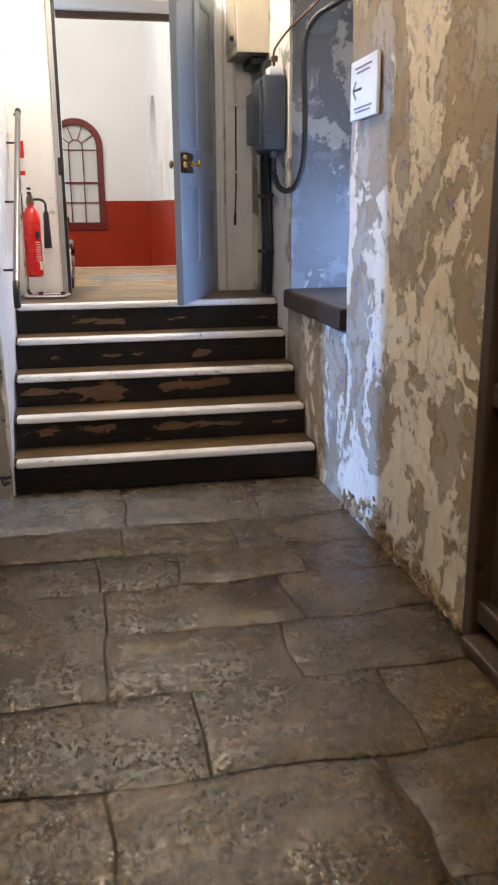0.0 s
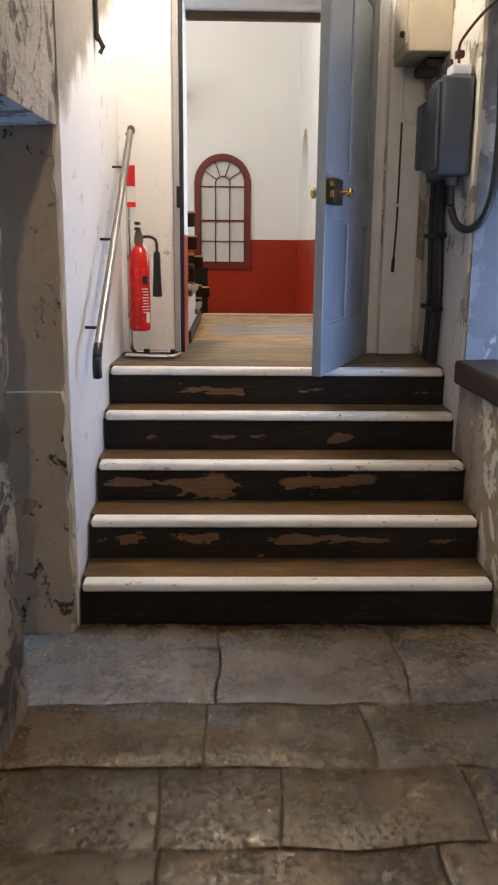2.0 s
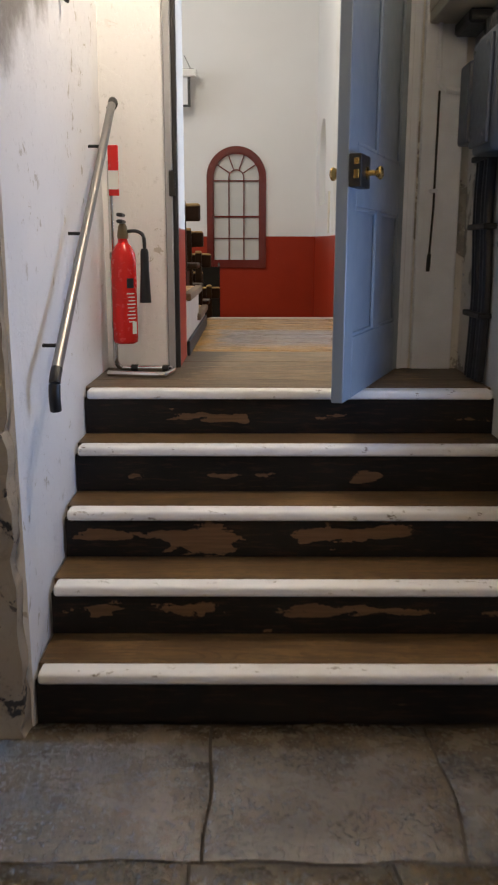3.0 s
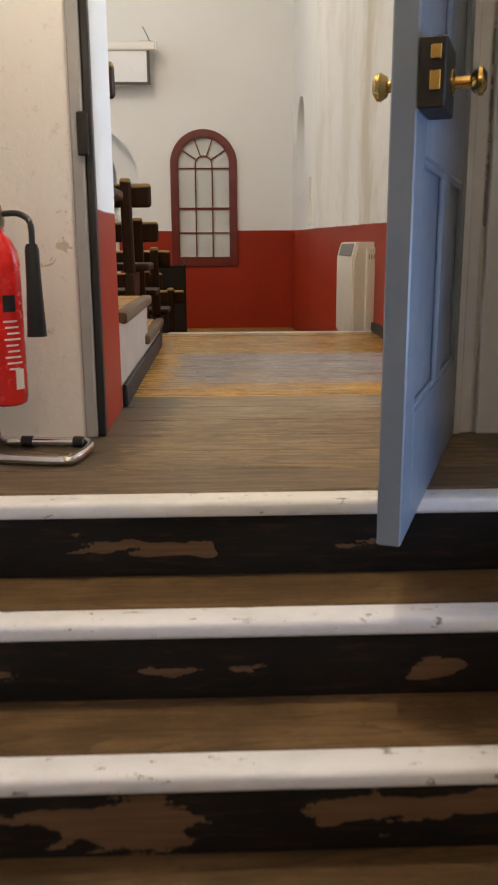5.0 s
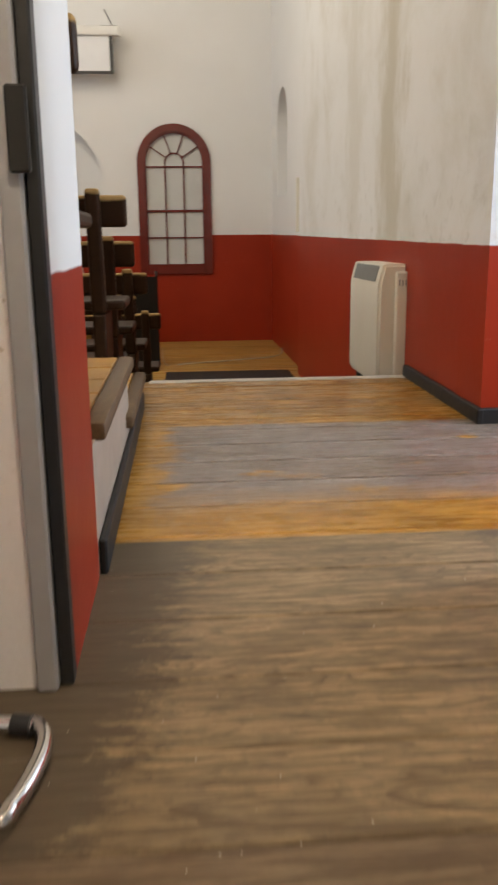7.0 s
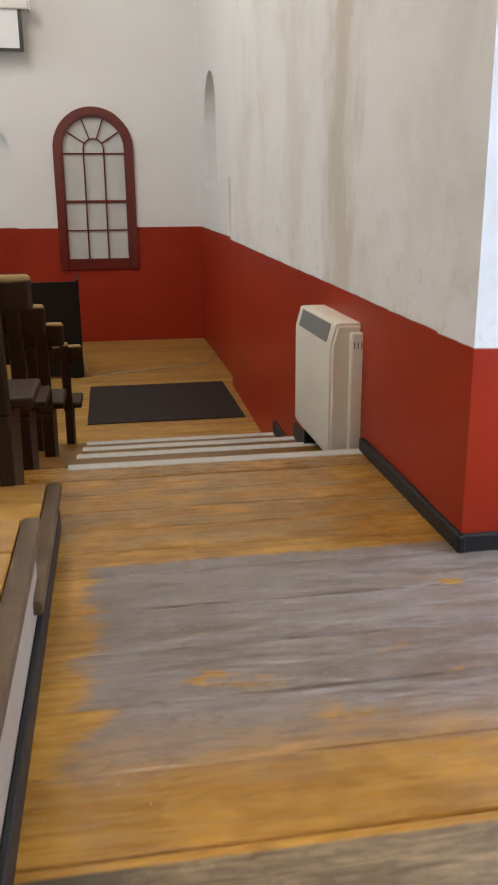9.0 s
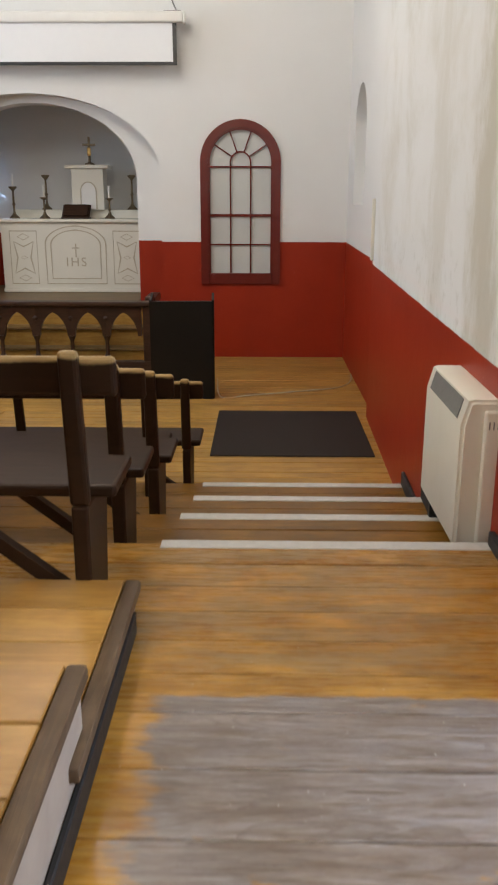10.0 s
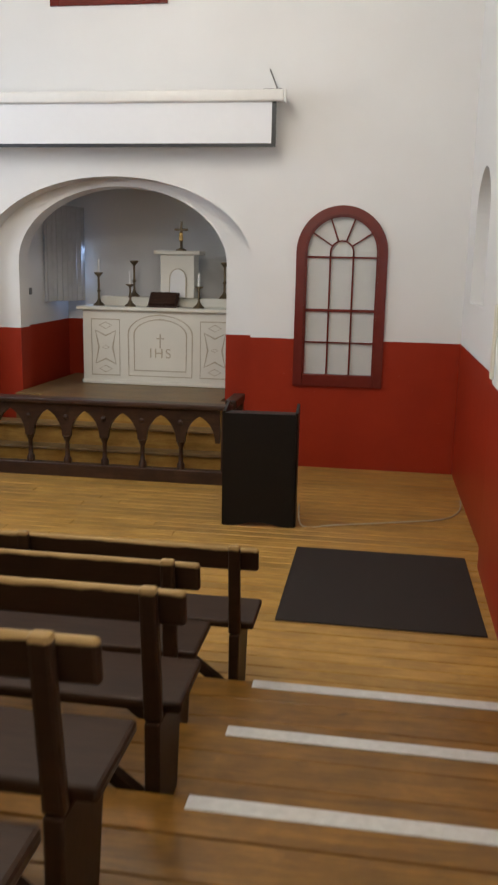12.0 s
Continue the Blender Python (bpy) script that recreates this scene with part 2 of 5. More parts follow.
def tread_wear(k, c, r, g):
    """Scuffed speckle and dark grime."""
    wide = k.noise(k.scaled(0.10, 1, 1, rnd=37.0), 9, 2, 0.5, 0.7)
    line = k.step(k.math("FRACT", k.math("MULTIPLY", wide, 20.0)), 0.60, 0.98)
    c = k.mix(k.math("MULTIPLY", line, 0.55), c, (0.050, 0.030, 0.015))
    s = k.step(k.noise(k.scaled(0.6, 1, 1), 34, 8, 0.78, 0.4), 0.50, 0.66)
    c = k.mix(k.math("MULTIPLY", s, 0.5), c, (0.045, 0.029, 0.016))
    s = k.step(k.noise(k.scaled(0.7, 1.3, 1), 70, 4, 0.7), 0.66, 0.74)
    return k.mix(k.math("MULTIPLY", s, 0.5), c, (0.34, 0.24, 0.13)), r


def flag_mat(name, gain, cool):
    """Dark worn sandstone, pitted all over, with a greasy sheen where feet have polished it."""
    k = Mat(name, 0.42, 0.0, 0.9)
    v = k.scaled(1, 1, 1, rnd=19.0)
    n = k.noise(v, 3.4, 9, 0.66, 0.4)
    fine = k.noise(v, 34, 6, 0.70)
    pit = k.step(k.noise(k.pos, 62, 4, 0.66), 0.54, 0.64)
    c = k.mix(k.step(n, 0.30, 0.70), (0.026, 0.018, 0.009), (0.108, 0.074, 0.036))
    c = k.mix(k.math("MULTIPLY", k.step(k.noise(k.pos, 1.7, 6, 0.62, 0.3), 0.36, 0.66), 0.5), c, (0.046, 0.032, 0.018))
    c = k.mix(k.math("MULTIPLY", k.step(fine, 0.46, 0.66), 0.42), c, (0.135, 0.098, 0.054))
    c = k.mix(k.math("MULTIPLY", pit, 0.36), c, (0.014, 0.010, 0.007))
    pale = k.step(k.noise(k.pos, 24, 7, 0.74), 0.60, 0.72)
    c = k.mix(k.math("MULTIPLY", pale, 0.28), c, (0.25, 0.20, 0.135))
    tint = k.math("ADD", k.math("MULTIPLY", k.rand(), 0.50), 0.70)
    # gain and cool also carry the daylight tint of the stair-foot stones
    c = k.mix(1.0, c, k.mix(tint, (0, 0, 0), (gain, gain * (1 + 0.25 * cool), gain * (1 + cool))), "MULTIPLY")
    k.colour(c)
    k.rough(k.math("ADD", k.math("MULTIPLY", k.step(k.noise(k.pos, 5, 7, 0.72), 0.36, 0.66), 0.24), k.math("ADD", k.math("MULTIPLY", pit, 0.25), 0.13)))
    h = k.math("ADD", k.math("MULTIPLY", k.noise(k.pos, 7, 6, 0.6), 1.6), k.math("MULTIPLY", fine, 0.9))
    k.bump(k.math("SUBTRACT", h, k.math("MULTIPLY", pit, 1.5)), 0.55, 0.008)
    return k.m


def riser_mat(wear, height):
    """Black paint worn to bare wood in long ragged patches where shoes strike."""
    k = Mat("black_painted_riser", 0.45, 0.0, 0.22)
    tc = k.t.nodes.new("ShaderNodeTexCoord").outputs["Object"]
    sep = k.t.nodes.new("ShaderNodeSeparateXYZ")
    k.link(tc, sep.inputs[0])
    v = k.scaled(0.30, 1, 1.0, rnd=23.0)
    grain = k.noise(k.scaled(0.05, 1, 1), 95, 5, 0.6)
    wood = k.mix(grain, (0.085, 0.047, 0.024), (0.235, 0.140, 0.075))
    black = k.mix(k.noise(k.pos, 6, 5), (0.006, 0.006, 0.006), (0.018, 0.015, 0.013))
    black = k.mix(k.math("MULTIPLY", k.step(k.noise(k.scaled(0.12, 1, 1, rnd=9.0), 70, 6, 0.7), 0.50, 0.66), 0.55), black, (0.050, 0.029, 0.017))
    band = k.step(k.math("ABSOLUTE", k.math("SUBTRACT", sep.outputs[2], height)), 0.046, 0.004)
    side = k.step(k.math("ABSOLUTE", k.math("SUBTRACT", sep.outputs[0], 0.80)), 0.72, 0.30)
    f = k.math("ADD", k.noise(v, 13, 3, 0.5, 0.3), k.math("MULTIPLY", k.math("SUBTRACT", k.noise(k.scaled(0.7, 1, 1), 55, 5, 0.7), 0.5), 0.16))
    f = k.math("ADD", f, k.math("ADD", k.math("MULTIPLY", band, 0.20), k.math("MULTIPLY", side, 0.10)))
    bare = k.step(f, 0.80 - wear, 0.812 - wear)
    k.colour(k.mix(bare, black, wood))
    k.rough(k.math("ADD", k.math("MULTIPLY", bare, 0.2), 0.42))
    k.bump(k.math("SUBTRACT", k.math("MULTIPLY", grain, 0.4), bare), 0.30, 0.003)
    return k.m


def white_strip():
    k = Mat("white_nosing_paint", 0.5)
    v = k.scaled(0.5, 1, 1, rnd=7.0)
    chip = k.step(k.noise(v, 34, 8, 0.74), 0.60, 0.64)
    dirt = k.noise(v, 8, 6, 0.7)
    k.colour(k.mix(k.math("MULTIPLY", chip, 0.75), k.mix(k.step(dirt, 0.4, 0.75), (0.87, 0.88, 0.90), (0.74, 0.74, 0.74)), (0.12, 0.08, 0.05)))
    k.bump(k.noise(v, 40, 4), 0.3, 0.003)
    return k.m


def pew_wood(top):
    """Dark stained wood; above the given height of the pew its edge is rubbed pale."""
    k = Mat("dark_pew_wood", 0.46, 0.0, 0.15)
    tc = k.t.nodes.new("ShaderNodeTexCoord").outputs["Object"]
    n = k.t.nodes.new("ShaderNodeVectorMath")
    n.operation = "MULTIPLY"
    k.link(tc, n.inputs[0])
    n.inputs[1].default_value = (0.15, 1, 0.6)
    g = k.noise(n.outputs[0], 40, 5, 0.6, 0.5)
    c = k.mix(g, (0.016, 0.0075, 0.0035), (0.046, 0.022, 0.010))
    sep = k.t.nodes.new("ShaderNodeSeparateXYZ")
    k.link(tc, sep.inputs[0])
    h = k.math("ADD", sep.outputs[2], k.math("MULTIPLY", k.math("SUBTRACT", k.noise(k.scaled(0.4, 1, 1), 14, 5, 0.65), 0.5), 0.035))
    c = k.mix(k.math("MULTIPLY", k.step(h, top - 0.006, top + 0.006), 0.8), c, k.mix(g, (0.30, 0.18, 0.06), (0.56, 0.38, 0.16)))
    k.colour(c)
    k.bump(g, 0.2, 0.003)
    return k.m


HALL = hall_paint()
PEEL = peeled("peeling_plaster", (0.69, 0.62, 0.52), (0.38, 0.335, 0.28), (0.34, 0.265, 0.185), (0.11, 0.12, 0.33), 0.515, 2.1, (0.74, 0.70, 0.63), 0.9)
PEEL_PALE = peeled("flaking_limewash", (0.72, 0.70, 0.66), (0.42, 0.40, 0.36), (0.34, 0.32, 0.29), (0.10, 0.14, 0.34), 0.42, 2.4)
PEEL_BLUE = peeled("flaking_blue_grey_wall", (0.40, 0.40, 0.39), (0.21, 0.225, 0.25), (0.165, 0.175, 0.195), (0.5, 0.5, 0.5), 0.57, 2.4)
STAIR_WHITE = peeled("old_white_stair_wall", (0.87, 0.86, 0.87), (0.80, 0.78, 0.76), (0.58, 0.54, 0.48), (0.45, 0.40, 0.33), 0.27, 1.6, relief=0.28)


def shade_above(k, c):
    """Shade above a slanting edge of the limewash, painted in as dim grey plaster."""
    up = k.math("SUBTRACT", k.axis(2), k.math("ADD", k.math("MULTIPLY", k.math("SUBTRACT", k.axis(1), 4.40), 0.50), 1.80))
    up = k.math("ADD", up, k.math("MULTIPLY", k.math("SUBTRACT", k.noise(k.pos, 6, 6, 0.65), 0.5), 0.30))
    grey = k.mix(k.noise(k.pos, 11, 7, 0.7, 0.6), (0.20, 0.182, 0.165), (0.34, 0.31, 0.285))
    return k.mix(k.step(up, -0.04, 0.10), c, grey)


STAIR_SIDE = peeled("limewashed_stair_wall", (0.87, 0.86, 0.87), (0.80, 0.78, 0.76), (0.58, 0.54, 0.48), (0.45, 0.40, 0.33), 0.27, 1.6, relief=0.28, over=shade_above)
OCHRE = peeled("ochre_plaster", (0.41, 0.315, 0.18), (0.39, 0.30, 0.17), (0.29, 0.22, 0.125), (0.10, 0.10, 0.20), 0.30, 1.6, relief=0.22)
GREY_PLASTER = peeled("grey_plaster", (0.40, 0.36, 0.31), (0.27, 0.235, 0.19), (0.13, 0.11, 0.09), (0.60, 0.58, 0.56), 0.44, 4.5, relief=1.0)
PIER = peeled("broken_pier_plaster", (0.33, 0.28, 0.215), (0.20, 0.165, 0.125), (0.085, 0.07, 0.055), (0.55, 0.53, 0.5), 0.50, 4.5, relief=1.0)
CEIL = plain("ceiling_limewash", (0.72, 0.70, 0.65), 0.85, vary=0.06, scale=3)
# Stair-foot stone is paler, with bluish side-passage daylight put into its colour.
FLAG, FLAG_DAYLIT, JOINT = flag_mat("flagstone", 0.98, -0.28), flag_mat("pale_daylit_flagstone", 1.75, 0.32), plain("flag_joint_dirt", (0.040, 0.030, 0.019), 0.85, vary=0.4, scale=30, bump=0.4)
RISERS, STRIP = [riser_mat(w, h) for w, h in ((-0.15, 0.05), (0.03, 0.080), (0.07, 0.082), (-0.06, 0.05), (-0.035, 0.062))], white_strip()
TREAD = boards("worn_tread_wood", (0.24, 0.145, 0.062), (0.085, 0.050, 0.023), 0.45, worn=tread_wear)
LANDING = boards("landing_boards", (0.54, 0.275, 0.044), (0.28, 0.128, 0.019), 0.32, worn=landing_wear)
TIER = boards("varnished_tier_boards", (0.30, 0.142, 0.021), (0.145, 0.066, 0.009), 0.33, spread=0.45)
PINE = boards("pale_pine_boards", (0.56, 0.335, 0.082), (0.34, 0.175, 0.036), 0.34, spread=0.55)
PLATFORM = boards("platform_boards", (0.52, 0.29, 0.070), (0.34, 0.165, 0.034), 0.36)
ALTAR_TREAD = boards("trodden_altar_boards", (0.28, 0.170, 0.060), (0.15, 0.086, 0.030), 0.40)
PEW, PEW_RAIL = pew_wood(0.838), pew_wood(0.820)
DARKWOOD = boards("dark_oak", (0.075, 0.034, 0.018), (0.03, 0.014, 0.008), 0.38)
GATEWOOD = boards("old_dark_gate_wood", (0.085, 0.056, 0.034), (0.032, 0.021, 0.014), 0.55, along=2)
SILLWOOD = boards("worn_sill_wood", (0.075, 0.047, 0.027), (0.028, 0.018, 0.011), 0.55, along=1)
BLUEDOOR = plain("blue_grey_door_paint", (0.22, 0.27, 0.335), 0.36, vary=0.07, scale=5)
DOORTRIM = plain("grey_white_trim_paint", (0.76, 0.79, 0.85), 0.45, vary=0.16, scale=8)
DULLBEIGE = plain("dull_beige_enamel", (0.40, 0.36, 0.29), 0.5, vary=0.2, scale=7)
GREYTRIM = plain("grey_jamb_paint", (0.34, 0.34, 0.35), 0.5, vary=0.12)
WINRED = plain("oxblood_window_paint", (0.135, 0.019, 0.013), 0.20, vary=0.15, scale=8)
JAMB = peeled("chipped_beige_plaster", (0.40, 0.325, 0.235), (0.31, 0.245, 0.17), (0.05, 0.042, 0.036), (0.014, 0.014, 0.02), 0.395, 6.0, relief=0.7)
TIERSTRIP = plain("worn_grey_edge_strip", (0.50, 0.49, 0.47), 0.45, vary=0.25, scale=30, bump=0.2)
PANE = plain("obscured_pane", (0.56, 0.57, 0.55), 0.22, vary=0.05, scale=4)
BLACK = plain("black_rubber", (0.012, 0.012, 0.013), 0.45)
IRON = plain("black_iron", (0.020, 0.019, 0.018), 0.5, 0.4)
CHROME = plain("chrome", (0.72, 0.71, 0.69), 0.14, 1.0, vary=0.05)
STEEL = plain("brushed_steel", (0.27, 0.26, 0.255), 0.38, 1.0)
BRASS = plain("brass", (0.62, 0.43, 0.16), 0.25, 1.0)
OLDBRASS = plain("tarnished_brass", (0.20, 0.15, 0.09), 0.4, 0.9)
REDCYL = plain("red_enamel", (0.62, 0.018, 0.014), 0.25, vary=0.06)
WHITE = plain("white_plastic", (0.76, 0.75, 0.72), 0.45, vary=0.05)
CREAM = plain("cream_enamel", (0.74, 0.71, 0.61), 0.35, vary=0.05, scale=4)
VENT = plain("grey_vent", (0.16, 0.16, 0.15), 0.5)
BOXGREY = plain("grey_switch_enamel", (0.058, 0.068, 0.084), 0.35, vary=0.12)
MARBLE = plain("cream_altar_paint", (0.72, 0.69, 0.60), 0.4, vary=0.06, scale=3)
GILT = plain("brown_line_paint", (0.47, 0.41, 0.30), 0.5)
LECT = plain("black_lectern_board", (0.010, 0.008, 0.006), 0.45, vary=0.2, spec=0.2)
MATM = plain("dark_rubber_mat", (0.026, 0.020, 0.017), 0.7, spec=0.15, vary=0.2, scale=40, bump=0.4)
SKIRT = plain("dark_grey_skirting", (0.016, 0.016, 0.016), 0.5, vary=0.3, spec=0.25)
SCREEN = plain("projection_cloth", (0.78, 0.79, 0.81), 0.7, vary=0.02)
CURTAIN = plain("grey_blue_curtain", (0.46, 0.47, 0.49), 0.8, vary=0.12)
PLATSIDE = plain("pale_platform_paint", (0.36, 0.285, 0.22), 0.55, vary=0.25, scale=6)
GREYEDGE = boards("grey_brown_nosing", (0.17, 0.105, 0.055), (0.085, 0.050, 0.026), 0.55, along=1)
BEAM = plain("brown_head_board", (0.10, 0.06, 0.035), 0.5)
RUBBLE = peeled("crumbled_lime_mortar", (0.40, 0.31, 0.20), (0.26, 0.18, 0.10), (0.22, 0.15, 0.085), (0.30, 0.24, 0.16), 0.5, 14.0)
COPPER = plain("copper", (0.11, 0.055, 0.034), 0.5, 0.7)

# ---- mesh helpers ----


def bm_new():
    return bmesh.new()


def box(bm, x0, x1, y0, y1, z0, z1, m=None):
    vs = [bm.verts.new((x, y, z)) for z in (z0, z1) for y in (y0, y1) for x in (x0, x1)]
    if m:
        for v in vs:
            v.co = m @ v.co
    for f in ((0, 2, 3, 1), (4, 5, 7, 6), (0, 1, 5, 4), (2, 6, 7, 3), (0, 4, 6, 2), (1, 3, 7, 5)):
        bm.faces.new([vs[i] for i in f])
    return bm


def rbox(bm, x0, x1, y0, y1, z0, z1, r=0.006, seg=2, m=None):
    tmp = bmesh.new()
    box(tmp, x0, x1, y0, y1, z0, z1)
    bmesh.ops.bevel(tmp, geom=tmp.edges[:], offset=r, segments=seg, affect="EDGES", profile=0.5)
    merge(bm, tmp, m)
    return bm


def merge(bm, tmp, m=None):
    if m:
        tmp.transform(m)
    me = bpy.data.meshes.new("tmp")
    tmp.to_mesh(me)
    tmp.free()
    bm.from_mesh(me)
    bpy.data.meshes.remove(me)


def lathe(bm, prof, cx, cy, n=20, m=None):
    """Turns (radius, height) pairs round an upright axis."""
    rings = []
    for r, z in prof:
        ring = [bm.verts.new((cx + r * math.cos(2 * math.pi * i / n), cy + r * math.sin(2 * math.pi * i / n), z)) for i in range(n)]
        if m:
            for v in ring:
                v.co = m @ v.co
        rings.append(ring)
    for a, b in zip(rings, rings[1:]):
        for i in range(n):
            bm.faces.new((a[i], a[(i + 1) % n], b[(i + 1) % n], b[i]))
    bm.faces.new(list(reversed(rings[0])))
    bm.faces.new(rings[-1])
    return bm


def smooth_path(pts, n=8):
    """Catmull-Rom through the points."""
    p = [Vector(pts[0])] + [Vector(q) for q in pts] + [Vector(pts[-1])]
    out = []
    for i in range(1, len(p) - 2):
        for j in range(n):
            t = j / n
            a, b, c, d = p[i - 1], p[i], p[i + 1], p[i + 2]
            out.append(0.5 * ((2 * b) + (c - a) * t + (2 * a - 5 * b + 4 * c - d) * t * t + (3 * b - a - 3 * c + d) * t ** 3))
    out.append(p[-2])
    return out


def tube(bm, pts, r, n=10, curved=False):
    pts = smooth_path(pts) if curved else [Vector(p) for p in pts]
    rings = []
    for i, p in enumerate(pts):
        d = (pts[min(i + 1, len(pts) - 1)] - pts[max(i - 1, 0)]).normalized()
        up = Vector((0, 0, 1)) if abs(d.z) < 0.93 else Vector((0, 1, 0))
        a = d.cross(up).normalized()
        b = a.cross(d)
        rings.append([bm.verts.new(p + r * (math.cos(2 * math.pi * k / n) * a + math.sin(2 * math.pi * k / n) * b)) for k in range(n)])
    for a, b in zip(rings, rings[1:]):
        for i in range(n):
            bm.faces.new((a[i], a[(i + 1) % n], b[(i + 1) % n], b[i]))
    bm.faces.new(list(reversed(rings[0])))
    bm.faces.new(rings[-1])
    return bm


def prism(bm, outline, y0, y1, m=None):
    """An outline of (x, z) pairs given depth from y0 to y1."""
    a = [bm.verts.new((x, y0, z)) for x, z in outline]
    b = [bm.verts.new((x, y1, z)) for x, z in outline]
    if m:
        for v in a + b:
            v.co = m @ v.co
    n = len(outline)
    bm.faces.new(a)
    bm.faces.new(list(reversed(b)))
    for i in range(n):
        bm.faces.new((a[i], b[i], b[(i + 1) % n], a[(i + 1) % n]))
    return bm


def band(bm, inner, outer, y0, y1, closed=False):
    """A moulding between two matching rows of (x, z) points."""
    n = len(inner)
    last = n if closed else n - 1
    rows = [[bm.verts.new((x, y, z)) for x, z in pts] for y in (y0, y1) for pts in (inner, outer)]
    a, b, c, d = rows
    for i in range(last):
        j = (i + 1) % n
        bm.faces.new((a[i], a[j], b[j], b[i]))
        bm.faces.new((c[i], d[i], d[j], c[j]))
        bm.faces.new((b[i], b[j], d[j], d[i]))
        bm.faces.new((a[i], c[i], c[j], a[j]))
    if not closed:
        bm.faces.new((a[0], b[0], d[0], c[0]))
        bm.faces.new((a[-1], c[-1], d[-1], b[-1]))
    return bm


def arch_points(xa, xb, z0, zs, rise, n=24, grow=0.0):
    """From the foot of one side over a round or flat arch to the other foot."""
    xa, xb, rise = xa - grow, xb + grow, rise + grow
    xc, hw = (xa + xb) / 2, (xb - xa) / 2
    pts = [(xa, z0)]
    pts += [(xc - hw * math.cos(math.pi * i / n), zs + rise * math.sin(math.pi * i / n)) for i in range(n + 1)]
    return pts + [(xb, z0)]


def part(name, bm, mat, parent=None, label="", smooth=False):
    bmesh.ops.recalc_face_normals(bm, faces=bm.faces[:])
    me = bpy.data.meshes.new(name)
    bm.to_mesh(me)
    bm.free()
    me.materials.append(mat)
    if smooth:
        for p in me.polygons:
            p.use_smooth = True
        me.set_sharp_from_angle(angle=radians(38))
    ob = new(name, me)
    ob.parent = parent
    if label:
        ob["label"] = label
    return ob


def thing(name, label, category, at=(0, 0, 0), group="", kind=""):
    ob = new(name)
    ob.location = at
    return tagged(ob, label, category, group, kind)


def structure(name, bm, mat, label, category):
    return tagged(part(name, bm, mat), label, category, kind="structure")


def rough_up(bm, cuts, amount, scale):
    """Unevenness of hand-laid plaster, pushed along the normals."""
    bmesh.ops.subdivide_edges(bm, edges=bm.edges[:], cuts=cuts, use_grid_fill=True)
    bm.normal_update()
    for v in bm.verts:
        v.co += v.normal * (noise.noise(v.co * scale) * amount)
    return bm


def chip_arris(bm, xa, xb):
    """Knocks small bites out of the two upright edges of a jamb."""
    for v in bm.verts:
        for x, s in ((xa, 1), (xb, -1)):
            if abs(v.co.x - x) < 0.014:
                v.co.x += s * max(0.0, noise.noise(Vector((x * 7, v.co.y * 6, v.co.z * 14)))) * 0.035
    return bm


def arched_wall(bm, x0, x1, z0, z1, y0, y1, holes):
    """A wall in the x-z plane with arched holes (xa, xb, zbottom, zspring, rise) cut through it."""
    cuts = {x0, x1}
    for xa, xb, zb, zs, rise in holes:
        xc, hw = (xa + xb) / 2, (xb - xa) / 2
        cuts |= {round(xc - hw * math.cos(math.pi * i / 28), 5) for i in range(29)}
    cuts = sorted(cuts)

    def top(h, x):
        xa, xb, zb, zs, rise = h
        q = (x - (xa + xb) / 2) / ((xb - xa) / 2)
        return zs + rise * math.sqrt(max(0.0, 1 - q * q))

    for a, b in zip(cuts, cuts[1:]):
        mid = (a + b) / 2
        low = (z0, z0)
        spans = []
        for h in sorted((h for h in holes if h[0] < mid < h[1]), key=lambda h: h[2]):
            spans.append((low, (h[2], h[2])))
            low = (top(h, a), top(h, b))
        spans.append((low, (z1, z1)))
        for lo, hi in spans:
            if hi[0] - lo[0] < 1e-6 and hi[1] - lo[1] < 1e-6:
                continue
            for y in (y0, y1):
                bm.faces.new([bm.verts.new(p) for p in ((a, y, lo[0]), (b, y, lo[1]), (b, y, hi[1]), (a, y, hi[0]))])
    for xa, xb, zb, zs, rise in holes:
        pts = arch_points(xa, xb, zb, zs, rise, 28)
        pts.append(pts[0])
        for p, q in zip(pts, pts[1:]):
            bm.faces.new([bm.verts.new(c) for c in ((p[0], y0, p[1]), (q[0], y0, q[1]), (q[0], y1, q[1]), (p[0], y1, p[1]))])
    bmesh.ops.remove_doubles(bm, verts=bm.verts[:], dist=1e-4)
    return bm


# ---- plan ----
RISE, L = 0.172, 0.86
STEP_Y = [4.405, 4.645, 4.885, 5.105, 5.315]
DOOR_Y, REVEAL_Y = 5.94, 6.36
TIER_Y = [8.77, 9.49, 10.20, 10.92]
FLOOR2 = 0.172
FAR_Y = 16.3
RW_A, RW_B = Vector((1.305, 7.67, 0)), Vector((1.452, FAR_Y, 0))

# ---- lower passage: walls, ceiling ----
bm = bm_new()
box(bm, 1.30, 1.75, 2.61, 3.96, -0.1, 3.4)
box(bm, 1.30, 1.75, 3.96, 5.07, -0.1, 0.825)
box(bm, 1.30, 1.75, 3.96, 5.07, 2.75, 3.4)
structure("wall_right", rough_up(bm, 14, 0.014, 4.0), PEEL, "passage wall of peeling cream and brown plaster", "wall")
bm = bm_new()
box(bm, 1.30, 1.95, 5.07, DOOR_Y, 0.0, 3.4)
structure("wall_right_stair", rough_up(bm, 8, 0.008, 4.0), PEEL_PALE, "pale flaking limewashed wall beside the stairs", "wall")
bm = bm_new()
box(bm, 1.312, 1.95, 5.052, 5.062, 0.9, 2.75)
box(bm, 1.76, 1.95, 3.86, 3.96, 0.825, 2.75)
